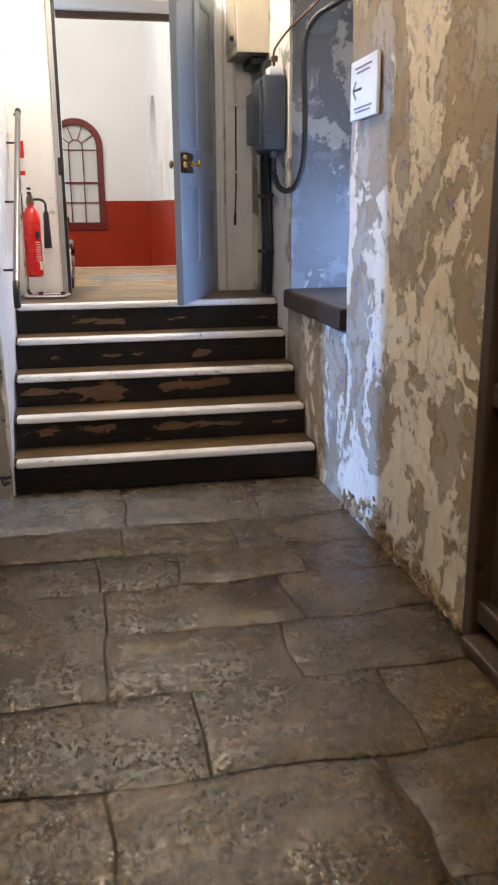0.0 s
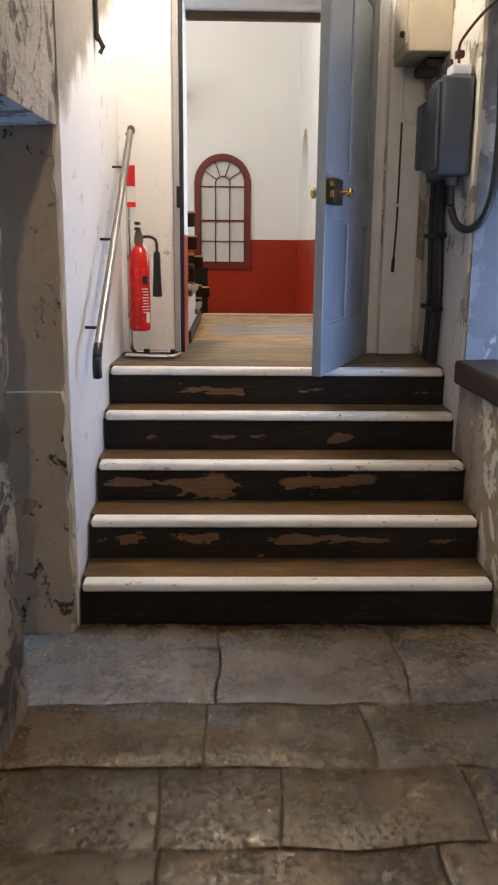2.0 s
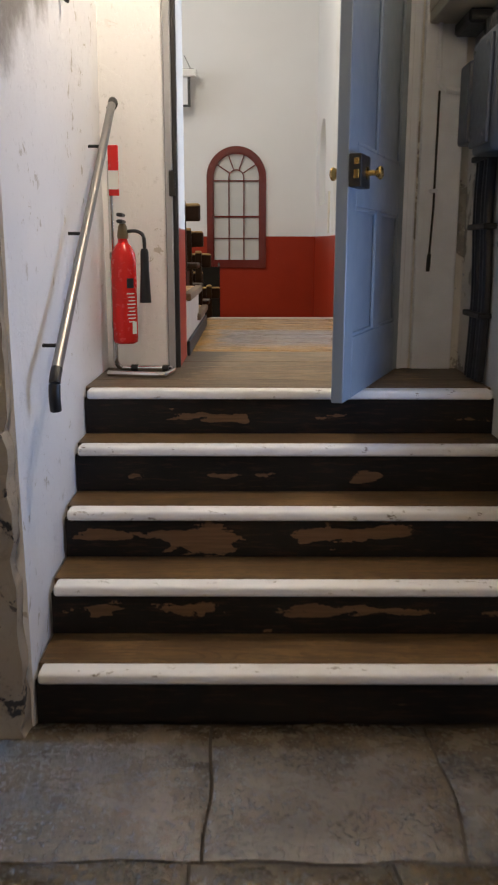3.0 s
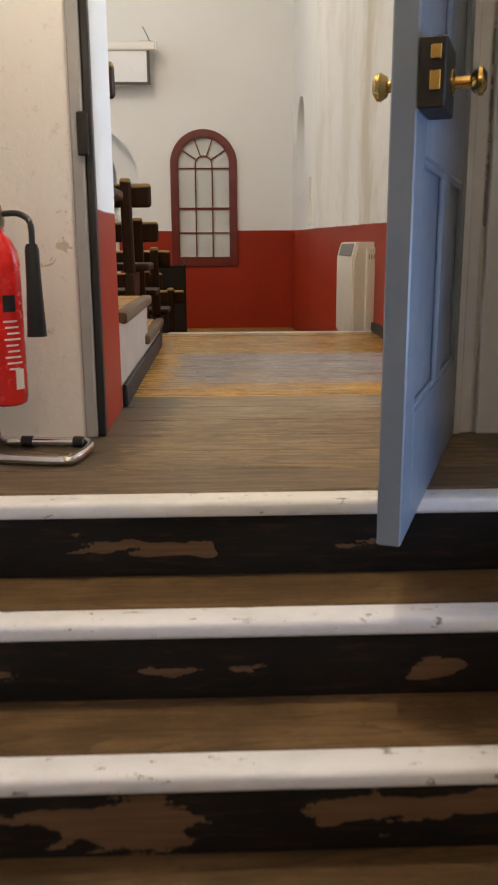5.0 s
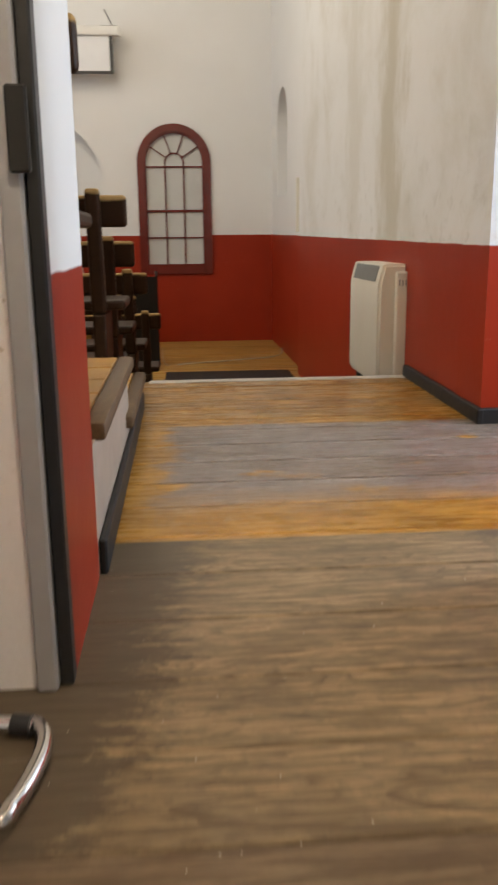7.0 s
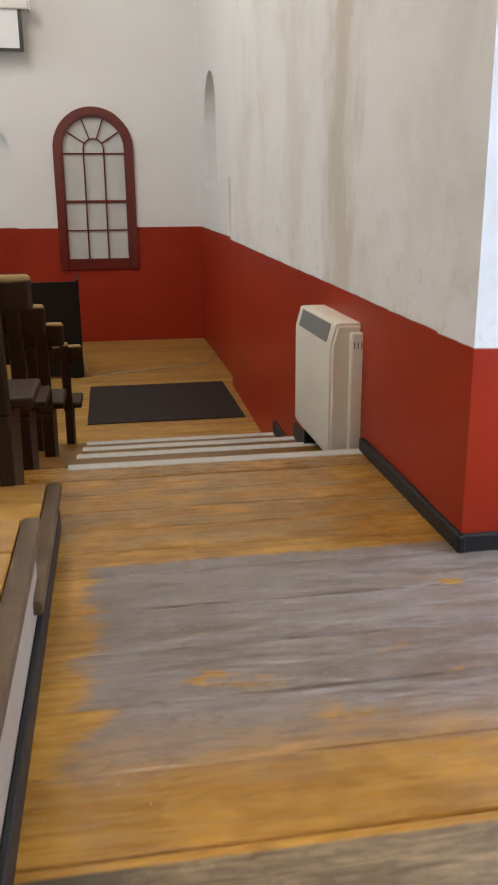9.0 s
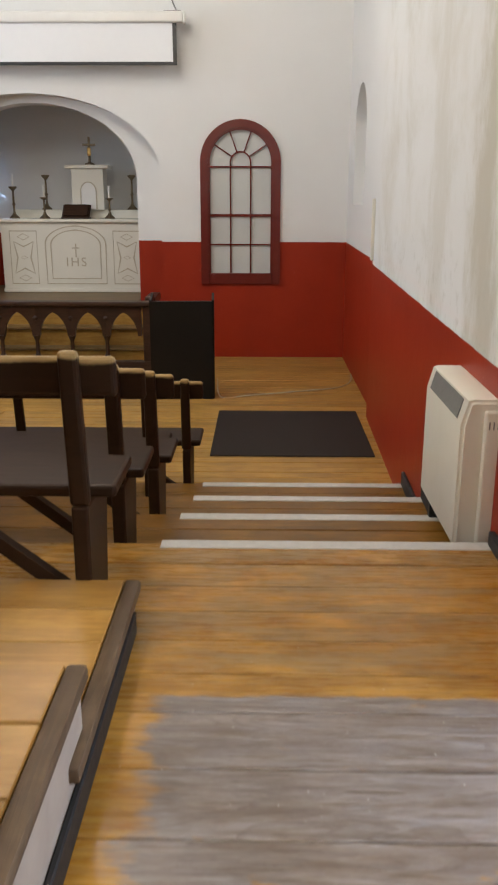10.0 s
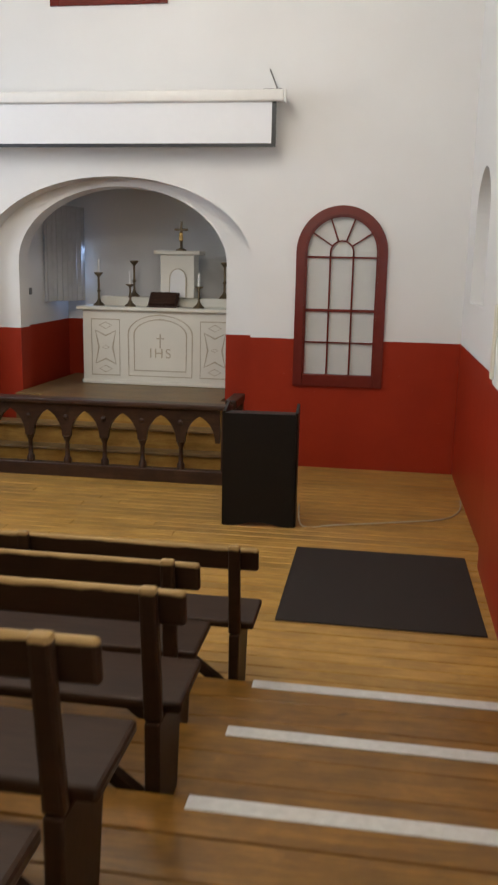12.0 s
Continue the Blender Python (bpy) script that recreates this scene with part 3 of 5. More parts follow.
structure("wall_recess", rough_up(bm, 6, 0.003, 6.0), PEEL_BLUE, "blue-grey flaking plaster in the window recess", "wall")
bm = bm_new()
box(bm, -0.75, -0.335, -2.0, 3.46, -0.1, 3.4)
structure("wall_left", rough_up(bm, 10, 0.008, 2.0), OCHRE, "smooth ochre-painted passage wall", "wall")
bm = bm_new()
box(bm, -3.5, -0.338, 3.46, 3.83, -0.1, 1.785)
structure("wall_left_pier", chip_arris(rough_up(bm, 22, 0.014, 6.0), -9.0, -0.338), PIER, "rough broken plaster pier of the side passage", "wall")
bm = bm_new()
box(bm, -3.5, -0.336, 3.46, 4.405, 1.786, 3.4)
rough_up(bm, 14, 0.012, 5.0)
for v in bm.verts:
    v.co.x += (v.co.y - 3.46) * 0.055 if v.co.x > -0.6 else 0.0
structure("wall_left_lintel", bm, GREY_PLASTER, "scratched grey plaster over the side passage", "wall")
bm = bm_new()
box(bm, -0.515, -0.29, 4.37, 4.41, 0.90, 1.785)
box(bm, -0.525, -0.286, 4.335, 4.41, -0.1, 0.905)
structure("wall_left_jamb", chip_arris(rough_up(bm, 22, 0.006, 5.0), -0.52, -0.288), JAMB, "chipped plaster jamb of the side passage", "wall")
bm = bm_new()
box(bm, -3.5, -0.512, 4.56, 4.66, -0.1, 1.785)
box(bm, -3.5, -0.512, 4.41, 4.66, 1.785, 1.9)
structure("wall_side_passage", rough_up(bm, 14, 0.012, 6.0), JAMB, "flaking plaster wall of the side passage", "wall")
bm = bm_new()
box(bm, -3.6, -3.5, 3.7, 3.92, -0.1, 1.9)
box(bm, -3.6, -3.5, 4.54, 4.66, -0.1, 1.9)
box(bm, -3.6, -3.5, 3.92, 4.54, -0.1, 0.15)
box(bm, -3.6, -3.5, 3.92, 4.54, 1.75, 1.9)
structure("wall_side_end", bm, GREY_PLASTER, "end wall of the side passage with a daylight opening", "wall")
bm = bm_new()
box(bm, -0.75, -0.28, 4.41, DOOR_Y, -0.1, 3.4)
structure("wall_left_stair", rough_up(bm, 12, 0.010, 3.0), STAIR_SIDE, "worn white wall beside the stairs", "wall")
bm = bm_new()
box(bm, -0.75, 1.75, -2.2, -2.0, -0.1, 3.4)
structure("wall_back", bm, OCHRE, "ochre passage end wall", "wall")
bm = bm_new()
box(bm, 1.42, 1.75, -2.0, 2.61, -0.1, 3.4)
structure("wall_right_back", bm, OCHRE, "ochre passage wall behind the gate", "wall")
bm = bm_new()
box(bm, -1.2, 2.0, -2.2, DOOR_Y, 3.4, 3.55)
structure("ceiling", bm, CEIL, "plain limewashed passage ceiling", "ceiling")

# dark strip in place of the shade along the foot of the wall
bm = bm_new()
box(bm, -0.333, -0.322, -1.99, 3.44, 0.0, 0.13)
structure("baseboard_passage", rough_up(bm, 10, 0.006, 6.0), SKIRT, "dark strip standing in for shade at the passage wall's foot", "skirting")

# doorway wall and its reveal
bm = bm_new()
box(bm, -0.75, 0.0, DOOR_Y, DOOR_Y + 0.03, 0.5, 3.4)
structure("wall_door", rough_up(bm, 9, 0.006, 4.0), STAIR_WHITE, "worn white wall beside the doorway", "wall")
bm = bm_new()
box(bm, 1.03, 1.95, DOOR_Y, DOOR_Y + 0.03, 0.5, 3.4)
box(bm, 0.0, 1.03, DOOR_Y, DOOR_Y + 0.03, 2.69, 3.4)
structure("wall_door_side", bm, PEEL_PALE, "pale wall above and beside the doorway", "wall")
bm = bm_new()
box(bm, -6.3, 0.045, DOOR_Y + 0.03, REVEAL_Y, 0.5, 6.3)
box(bm, 0.99, 2.95, DOOR_Y + 0.03, REVEAL_Y, 0.5, 6.3)
box(bm, 0.045, 0.99, DOOR_Y + 0.03, REVEAL_Y, 2.64, 6.3)
structure("wall_south", bm, HALL, "thick white chapel wall with a red dado", "wall")

# ---- chapel: walls, ceiling ----
WIN = (-0.33, 0.64, 1.09, 2.53, 0.485)
NICHE = (-3.93, -0.815, FLOOR2, 2.40, 0.90)
bm = bm_new()
arched_wall(bm, -6.3, 1.75, -0.05, 6.3, FAR_Y, FAR_Y + 0.24,
            [(WIN[0] + 0.05, WIN[1] - 0.05, WIN[2] + 0.05, WIN[3], WIN[4] - 0.05), NICHE, (-3.03, -1.75, 5.02, 5.9, 0.3)])
structure("wall_north", bm, HALL, "white chapel end wall with a red dado", "wall")
bm = bm_new()
arched_wall(bm, -6.3, 1.75, -0.05, 6.3, FAR_Y + 0.24, FAR_Y + 0.5, [(-3.60, -1.135, FLOOR2, 2.36, 0.86)])
structure("wall_north_inner", bm, HALL, "inner order of the altar arch, white over red", "wall")
for nm, q in (("wall_recess_west", (-3.80, -3.68, FAR_Y + 0.5, 18.3, -0.05, 3.5)), ("wall_recess_east", (-1.05, -0.93, FAR_Y + 0.5, 18.3, -0.05, 3.5)),
              ("wall_recess_north", (-3.80, -0.93, 18.3, 18.45, -0.05, 3.5)), ("ceiling_recess", (-3.80, -0.93, FAR_Y + 0.5, 18.45, 3.5, 3.6))):
    bm = bm_new()
    box(bm, *q)
    structure(nm, bm, HALL, "white plaster of the recess behind the altar", "wall")
bm = bm_new()
ang = math.atan2(RW_B.x - RW_A.x, RW_B.y - RW_A.y)
length = (RW_B - RW_A).length
tw = Matrix.Translation(RW_A) @ Matrix.Rotation(-ang, 4, "Z") @ Matrix.Rotation(radians(90), 4, "Z")
# the wall runs along local x, its face at local y = 0
tmp = bm_new()
box(tmp, 0.0, 5.63, -0.45, 0.0, -0.1, 6.3)
merge(bm, tmp, tw)
structure("wall_east", bm, HALL, "long white chapel wall with a red dado and damp stains", "wall")
bm = bm_new()
tmp = bm_new()
arched_wall(tmp, 0.0, 3.2, -0.1, 6.3, -0.4, 0.0, [(1.40, 2.40, 2.05, 2.80, 0.48)])
merge(bm, tmp, Matrix.Translation((1.470, 13.302, 0)) @ Matrix.Rotation(radians(90.3), 4, "Z"))
structure("wall_east_far", bm, HALL, "white and red chapel wall with an arched niche", "wall")
bm = bm_new()
box(bm, 1.30, 3.0, 7.67, 7.95, 0.5, 6.3)
structure("wall_alcove_far", bm, HALL, "white and red return wall of the alcove", "wall")
bm = bm_new()
box(bm, 2.85, 3.0, REVEAL_Y, 6.45, 0.5, 6.3)
box(bm, 2.85, 3.0, 7.55, 7.67, 0.5, 6.3)
box(bm, 2.85, 3.0, 6.45, 7.55, 0.5, 1.5)
box(bm, 2.85, 3.0, 6.45, 7.55, 3.1, 6.3)
structure("wall_alcove_side", bm, HALL, "alcove wall with a window opening", "wall")
bm = bm_new()
box(bm, -6.3, -6.1, REVEAL_Y, FAR_Y, -0.1, 6.3)
structure("wall_west", bm, HALL, "white chapel wall with a red dado", "wall")
bm = bm_new()
box(bm, -6.3, 3.0, REVEAL_Y, 18.6, 6.3, 6.45)
structure("ceiling_hall", bm, CEIL, "plain white chapel ceiling", "ceiling")
bm = bm_new()
box(bm, 1.75, 1.85, 13.4, 15.6, 1.9, 3.5)
structure("wall_niche_back", bm, HALL, "white back of the wall niche", "wall")


# ---- pieces of floors ----
def plank_mesh(name, w, d, h, mat, r=0.004):
    b = bm_new()
    rbox(b, 0, w, 0, d, -h, 0, r, 1)
    me = bpy.data.meshes.new(name)
    b.to_mesh(me)
    b.free()
    me.materials.append(mat)
    return me


def lay_boards(floor, mat, x0, x1, y0, y1, z, width, cut=True, overlap=0.0):
    """Boards along x, with butt joints here and there."""
    n = max(1, round((y1 - y0) / width))
    w = (y1 - y0) / n
    for i in range(n):
        ends = [x0, x1]
        if cut and x1 - x0 > 2.2:
            ends = [x0, x0 + (x1 - x0) * random.uniform(0.3, 0.7), x1]
        for a, b in zip(ends, ends[1:]):
            gap = 0.0055 if mat is PINE else 0.0032
            ob = new("plank", plank_mesh("plank", b - a - 0.0015, w - gap, 0.03, mat))
            ob.location = (a, y0 + i * w + 0.0013, z + random.uniform(-0.0015, 0.0015))
            ob.parent = floor

# ---- stairs up to the doorway ----
stairs = thing("staircase", "five black-painted wooden steps with white nosings", "stairs")
X0, X1 = -0.275, 1.30
for i, y in enumerate(STEP_Y):
    z = RISE * (i + 1)
    back = STEP_Y[i + 1] + 0.03 if i < 4 else 5.46
    b = bm_new()
    box(b, 0, X1 - X0, 0, 0.025, 0, RISE - 0.034)
    o = part("riser", b, RISERS[i], stairs)
    o.location = (X0, y + 0.022, z - RISE)
    b = bm_new()
    rbox(b, X0, X1, y + 0.070, back, z - 0.034, z - 0.001, 0.002, 1)
    part("tread", b, TREAD, stairs)
    b = bm_new()
    rbox(b, X0 + 0.012, X1 - 0.012, y - 0.004, y + 0.071, z - 0.036, z, 0.011, 3)
    part("nosing", b, STRIP, stairs, "chipped white-painted nosing", True)

# ---- floors ----
b = bm_new()
box(b, -3.6, 1.75, -2.2, 4.45, -0.25, -0.013)
flags = structure("floor", b, JOINT, "worn stone flags with dirty joints", "floor")
b = bm_new()
box(b, -1.1, 1.4, 4.43, 5.46, -0.25, -0.03)
structure("floor_under_stairs", b, JOINT, "bare ground under the stairs", "floor")
b = bm_new()
box(b, -6.2, 3.0, 5.46, 8.70, 0.4, L - 0.031)
landing = structure("floor_landing", b, DARKWOOD, "wide worn boards of the landing", "floor")
lay_boards(landing, LANDING, -0.30, 1.30, 5.385, DOOR_Y, L, 0.18, False)
lay_boards(landing, LANDING, 0.0, 1.03, DOOR_Y, REVEAL_Y, L, 0.21, False)
lay_boards(landing, LANDING, 0.03, 2.86, REVEAL_Y, 7.67, L, 0.235, False)
lay_boards(landing, LANDING, -6.0, 1.33, 7.67, 8.75, L, 0.18, True)

b = bm_new()
box(b, -6.2, 1.7, 8.70, 18.5, -0.2, FLOOR2 - 0.031)
hall_floor = structure("floor_hall", b, DARKWOOD, "pale pine boards of the chapel floor", "floor")
lay_boards(hall_floor, PINE, -6.1, 1.52, 10.95, FAR_Y, FLOOR2, 0.118)

# seating tiers, each with a white strip on its edge
for i, y in enumerate(TIER_Y):
    z = L - RISE * i
    tier = thing("floor_tier_%d" % (i + 1), "varnished wooden seating tier with a white edge strip", "floor", kind="structure")
    y0 = TIER_Y[i - 1] if i else 8.705
    b = bm_new()
    box(b, -6.1, 1.55, y0, y - 0.02, FLOOR2 - 0.05, z - 0.031)
    part("carcass", b, DARKWOOD, tier)
    b = bm_new()
    box(b, -6.1, 1.5, y - 0.03, y - 0.012, z - RISE, z - 0.028)
    part("riser", b, TIER, tier)
    if i:
        lay_boards(tier, TIER, -6.1, 1.5, y0 - 0.01, y, z, 0.175)
    b = bm_new()
    rbox(b, 0.055, 1.34, y - 0.068, y + 0.004, z - 0.012, z + 0.005, 0.003, 1)
    part("edge_strip", b, TIERSTRIP, tier, "scuffed grey-white edge strip")

# raised seating platforms behind
for nm, y0, y1, z in (("low_platform", 7.40, 8.15, 1.00), ("high_platform", REVEAL_Y, 7.40, 1.165)):
    pl = thing(nm, "boarded seating platform with a painted side and dark nosing", "platform")
    b = bm_new()
    box(b, -6.1, 0.045, y0, y1, L, z - 0.031)
    part("body", b, PLATSIDE, pl)
    lay_boards(pl, PLATFORM, -6.1, 0.02, y0, y1 - 0.004, z, 0.19)
    b = bm_new()
    rbox(b, 0.021, 0.068, y0 + (0.05 if nm[0] == "h" else -0.14), y1 - 0.004, z - 0.036, z + 0.004, 0.01, 2)
    part("nosing", b, GREYEDGE, pl, "grey-brown rounded nosing", True)
b = bm_new()
rbox(b, 0.046, 0.062, REVEAL_Y + 0.01, 8.07, L, L + 0.075, 0.004, 1)
structure("baseboard", b, SKIRT, "dark grey skirting board of the platform", "skirting")
b = bm_new()
tmp = bm_new()
rbox(tmp, -0.03, 1.09, 0.0, 0.026, L, L + 0.058, 0.006, 2)
merge(b, tmp, tw)
rbox(b, 1.28, 2.84, 7.643, 7.668, L, L + 0.058, 0.006, 2)
structure("baseboard_east", b, SKIRT, "dark grey skirting board along the red wall", "skirting")
for i in range(3):
    b = bm_new()
    tmp = bm_new()
    rbox(tmp, TIER_Y[i] - 7.67, TIER_Y[i + 1] - 7.67, 0.0, 0.024, L - RISE * (i + 1), L - RISE * (i + 1) + 0.09, 0.006, 1)
    merge(b, tmp, tw)
    structure("baseboard_tier_%d" % (i + 1), b, SKIRT, "dark skirting board along a tier", "skirting")

# ---- flagstones ----
random.seed(4)


def flagstone(p, q, a, c, mat=FLAG):
    """A worn slab with wavering edges and a slightly dished top."""
    nx, ny = max(4, round((q - p) / 0.045)), max(4, round((c - a) / 0.045))
    bb = bm_new()
    grid, gap = [], 0.0045
    for i in range(nx + 1):
        col = []
        for j in range(ny + 1):
            x, y = p + gap + (q - p - 2 * gap) * i / nx, a + gap + (c - a - 2 * gap) * j / ny
            edge = min(i, nx - i, j, ny - j)
            wear = 0.007 + 0.006 * noise.noise(Vector((x, y, 5)) * 6.0)
            w = Vector((x, y, 0))
            dx, dy = noise.noise(w * 4.0) * 0.024, noise.noise(w * 4.0 + Vector((7, 3, 1))) * 0.024
            z = noise.noise(w * 4.0) * 0.005 + noise.noise(w * 13.0) * 0.003 - (wear if edge == 0 else 0.0)
            col.append(bb.verts.new((x + dx - p, y + dy - a, z)))
        grid.append(col)
    for i in range(nx):
        for j in range(ny):
            bb.faces.new((grid[i][j], grid[i + 1][j], grid[i + 1][j + 1], grid[i][j + 1]))
    rim = [grid[i][0] for i in range(nx + 1)] + [grid[nx][j] for j in range(1, ny + 1)] + [grid[i][ny] for i in range(nx - 1, -1, -1)] + [grid[0][j] for j in range(ny - 1, 0, -1)]
    low = [bb.verts.new(v.co + Vector((0, 0, -0.045))) for v in rim]
    for i in range(len(rim)):
        k = (i + 1) % len(rim)
        bb.faces.new((rim[i], low[i], low[k], rim[k]))
    o = part("flagstone", bb, mat, flags, "", True)
    o.location = (p, a, random.uniform(-0.0025, 0.002))
    o.rotation_euler = (radians(random.uniform(-0.18, 0.18)), radians(random.uniform(-0.18, 0.18)), 0)


rows = [-2.0, -1.45, -0.8, -0.1, 0.5, 1.1, 1.62, 2.07, 2.47, 2.84, 3.20, 3.52, 3.86, 4.43]
spots = {1.62: (-0.36, 0.10, 0.82, 1.31), 2.07: (-0.36, 0.36, 0.95, 1.31), 2.47: (0.115, 0.71, 1.31),
         2.84: (0.115, 0.80, 1.31), 3.20: (-0.36, 0.10, 0.42, 0.92, 1.31), 3.52: (-0.36, 0.22, 0.70, 1.31), 3.86: (-0.95, 0.25, 0.885, 1.31)}
for a, c in zip(rows, rows[1:]):
    xs = spots.get(a) or (-0.36, random.uniform(0.0, 0.4), random.uniform(0.7, 1.0), 1.42)
    for p, q in zip(xs, xs[1:]):
        flagstone(p, q, a, c, FLAG_DAYLIT if a == 3.86 else FLAG)
flagstone(-0.36, 0.115, 2.47, 3.20)
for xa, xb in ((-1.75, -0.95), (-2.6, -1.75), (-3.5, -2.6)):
    flagstone(xa, xb, 3.80, 4.56, FLAG_DAYLIT)

# crumbled plaster along the foot of the wall
b = bm_new()
for i in range(300):
    y = random.uniform(2.62, 3.93)
    z = abs(random.gauss(0, 0.055)) * (0.4 + 0.9 * math.sin(math.pi * (y - 2.7) / 1.3))
    s = random.uniform(0.006, 0.018)
    tmp = bm_new()
    bmesh.ops.create_icosphere(tmp, subdivisions=1, radius=s)
    for v in tmp.verts:
        v.co *= 1 + 0.7 * noise.noise(v.co * 60 + Vector((i, 0, 0)))
        v.co.y *= 1.9
        v.co.x *= 0.7
    merge(b, tmp, Matrix.Translation((1.302 - random.uniform(-0.008, 0.008), y, z + 0.004)) @ Euler((random.random() * 6, random.uniform(-0.4, 0.4), random.uniform(-0.4, 0.4))).to_matrix().to_4x4())
tagged(part("crumbled_plaster", b, RUBBLE), "crumbled brown plaster along the foot of the wall", "rubble", kind="stuff")

# ---- door ----
hinge, free = Vector((1.005, 5.925, 0)), Vector((0.660, 5.022, 0))
door = thing("door_1", "open blue-grey panelled door with a black rim lock", "door")
door.matrix_basis = Matrix.Translation((hinge.x, hinge.y, L + 0.004)) @ Matrix.Rotation(math.atan2(free.y - hinge.y, free.x - hinge.x), 4, "Z")
DW, DH, DT = (free - hinge).length, 1.80, 0.042


def dpart(name, mat, *boxes, label="", r=0.003, parent=None):
    bb = bm_new()
    for q in boxes:
        rbox(bb, *q, r, 1)
    return part(name, bb, mat, parent or door, label)


st = 0.115
dpart("stile", BLUEDOOR, (0, st, -DT / 2, DT / 2, 0, DH))
dpart("stile", BLUEDOOR, (DW - st, DW, -DT / 2, DT / 2, 0, DH))
for z0, z1 in ((0, 0.22), (0.66, 0.86), (DH - 0.12, DH)):
    dpart("rail", BLUEDOOR, (st, DW - st, -DT / 2, DT / 2, z0, z1))
for z0, z1 in ((0.22, 0.66), (0.86, DH - 0.12)):
    dpart("muntin", BLUEDOOR, (DW / 2 - 0.05, DW / 2 + 0.05, -DT / 2, DT / 2, z0, z1))
    for xa, xb in ((st, DW / 2 - 0.05), (DW / 2 + 0.05, DW - st)):
        pn = dpart("panel", BLUEDOOR, (xa, xb, -0.010, 0.010, z0, z1))
        for s in (-1, 1):
            ya, yb = sorted((s * 0.010, s * 0.019))
            dpart("bead", BLUEDOOR, (xa, xa + 0.014, ya, yb, z0, z1), (xb - 0.014, xb, ya, yb, z0, z1),
                  (xa + 0.015, xb - 0.015, ya, yb, z0, z0 + 0.014), (xa + 0.015, xb - 0.015, ya, yb, z1 - 0.014, z1), parent=pn)
lz = 0.765
lock = dpart("rim_lock", IRON, (DW - 0.125, DW + 0.003, DT / 2, DT / 2 + 0.042, lz - 0.048, lz + 0.056), label="black iron rim lock")
for z0, z1 in ((0.022, 0.042), (-0.022, 0.006)):
    dpart("bolt", BRASS, (DW + 0.0031, DW + 0.009, DT / 2 + 0.018, DT / 2 + 0.034, lz + z0, lz + z1), label="worn brass bolt", r=0.001, parent=lock)
for sd, neck in ((1, 1.0), (-1, 0.55)):
    bb = bm_new()
    base = DT / 2 + 0.042 if sd > 0 else DT / 2
    lathe(bb, [(0.021, 0), (0.021, 0.004), (0.010, 0.007), (0.009, 0.030 * neck), (0.016, 0.034 * neck), (0.0225, 0.030 * neck + 0.013), (0.0215, 0.030 * neck + 0.019), (0.012, 0.030 * neck + 0.025)], 0, 0, 18,
          Matrix.Translation((DW - 0.075, sd * base, lz)) @ Matrix.Rotation(radians(-90 * sd), 4, "X"))
    part("knob", bb, BRASS, door, "polished brass door knob", True)

# door frame
b = bm_new()
rbox(b, -0.006, 0.026, DOOR_Y - 0.020, DOOR_Y + 0.03, L, 2.70, 0.004, 1)
frame_left = structure("door_frame", b, GREYTRIM, "grey-painted door frame with black iron keep", "door frame")
b = bm_new()
rbox(b, 0.0265, 0.047, DOOR_Y - 0.002, DOOR_Y + 0.034, L, 2.655, 0.003, 1)
part("rebate", b, BLACK, frame_left, "black rebate strip")
b = bm_new()
rbox(b, 0.012, 0.040, DOOR_Y - 0.030, DOOR_Y - 0.0195, 1.605, 1.712, 0.003, 1)
part("lock_keep", b, IRON, frame_left, "black iron lock keep")
b = bm_new()
rbox(b, 1.005, 1.075, DOOR_Y - 0.022, DOOR_Y + 0.02, L, 2.72, 0.008, 2)
rbox(b, 1.018, 1.040, DOOR_Y - 0.034, DOOR_Y - 0.0225, L, 2.72, 0.005, 2)
part("architrave", b, DOORTRIM, frame_left, "moulded grey-white architrave")
b = bm_new()
rbox(b, 0.046, 0.989, REVEAL_Y - 0.05, REVEAL_Y - 0.002, 2.60, 2.639, 0.004, 1)
part("head_board", b, BEAM, frame_left, "brown board under the lintel")
b = bm_new()
rbox(b, -0.01, 1.0, DOOR_Y - 0.018, DOOR_Y + 0.03, 2.67, 2.74, 0.004, 1)
part("head", b, GREYTRIM, frame_left)

# pale board and conduit beside the door
b = bm_new()
rbox(b, 1.085, 1.262, DOOR_Y - 0.03, DOOR_Y - 0.002, L, 3.1, 0.004, 1)
structure("trim", b, DOORTRIM, "pale painted board beside the doorway", "trim")
pipe = thing("conduit", "thin painted conduit with an elbow beside the doorway", "conduit")
b = bm_new()
tube(b, [(1.145, DOOR_Y - 0.042, 3.2), (1.145, DOOR_Y - 0.042, 2.18), (1.15, DOOR_Y - 0.042, 2.06), (1.18, DOOR_Y - 0.044, 2.03), (1.26, DOOR_Y - 0.05, 2.02)], 0.010, 8)
part("tube", b, DOORTRIM, pipe)
b = bm_new()
tube(b, [(1.152, DOOR_Y - 0.038, 2.03), (1.150, DOOR_Y - 0.038, 1.55), (1.142, DOOR_Y - 0.038, 1.36)], 0.005, 6)
tube(b, [(1.142, DOOR_Y - 0.038, 1.365), (1.139, DOOR_Y - 0.038, 1.29)], 0.009, 8)
part("hanging_cable", b, BLACK, pipe, "thin dark cable hanging down")
for z in (1.62, 2.4, 2.75):
    b = bm_new()
    rbox(b, 1.130, 1.160, DOOR_Y - 0.056, DOOR_Y - 0.031, z, z + 0.016, 0.003, 1)
    part("clip", b, DOORTRIM, pipe)
bundle = thing("cable_bundle", "black cables running down the corner to the floor", "cable")
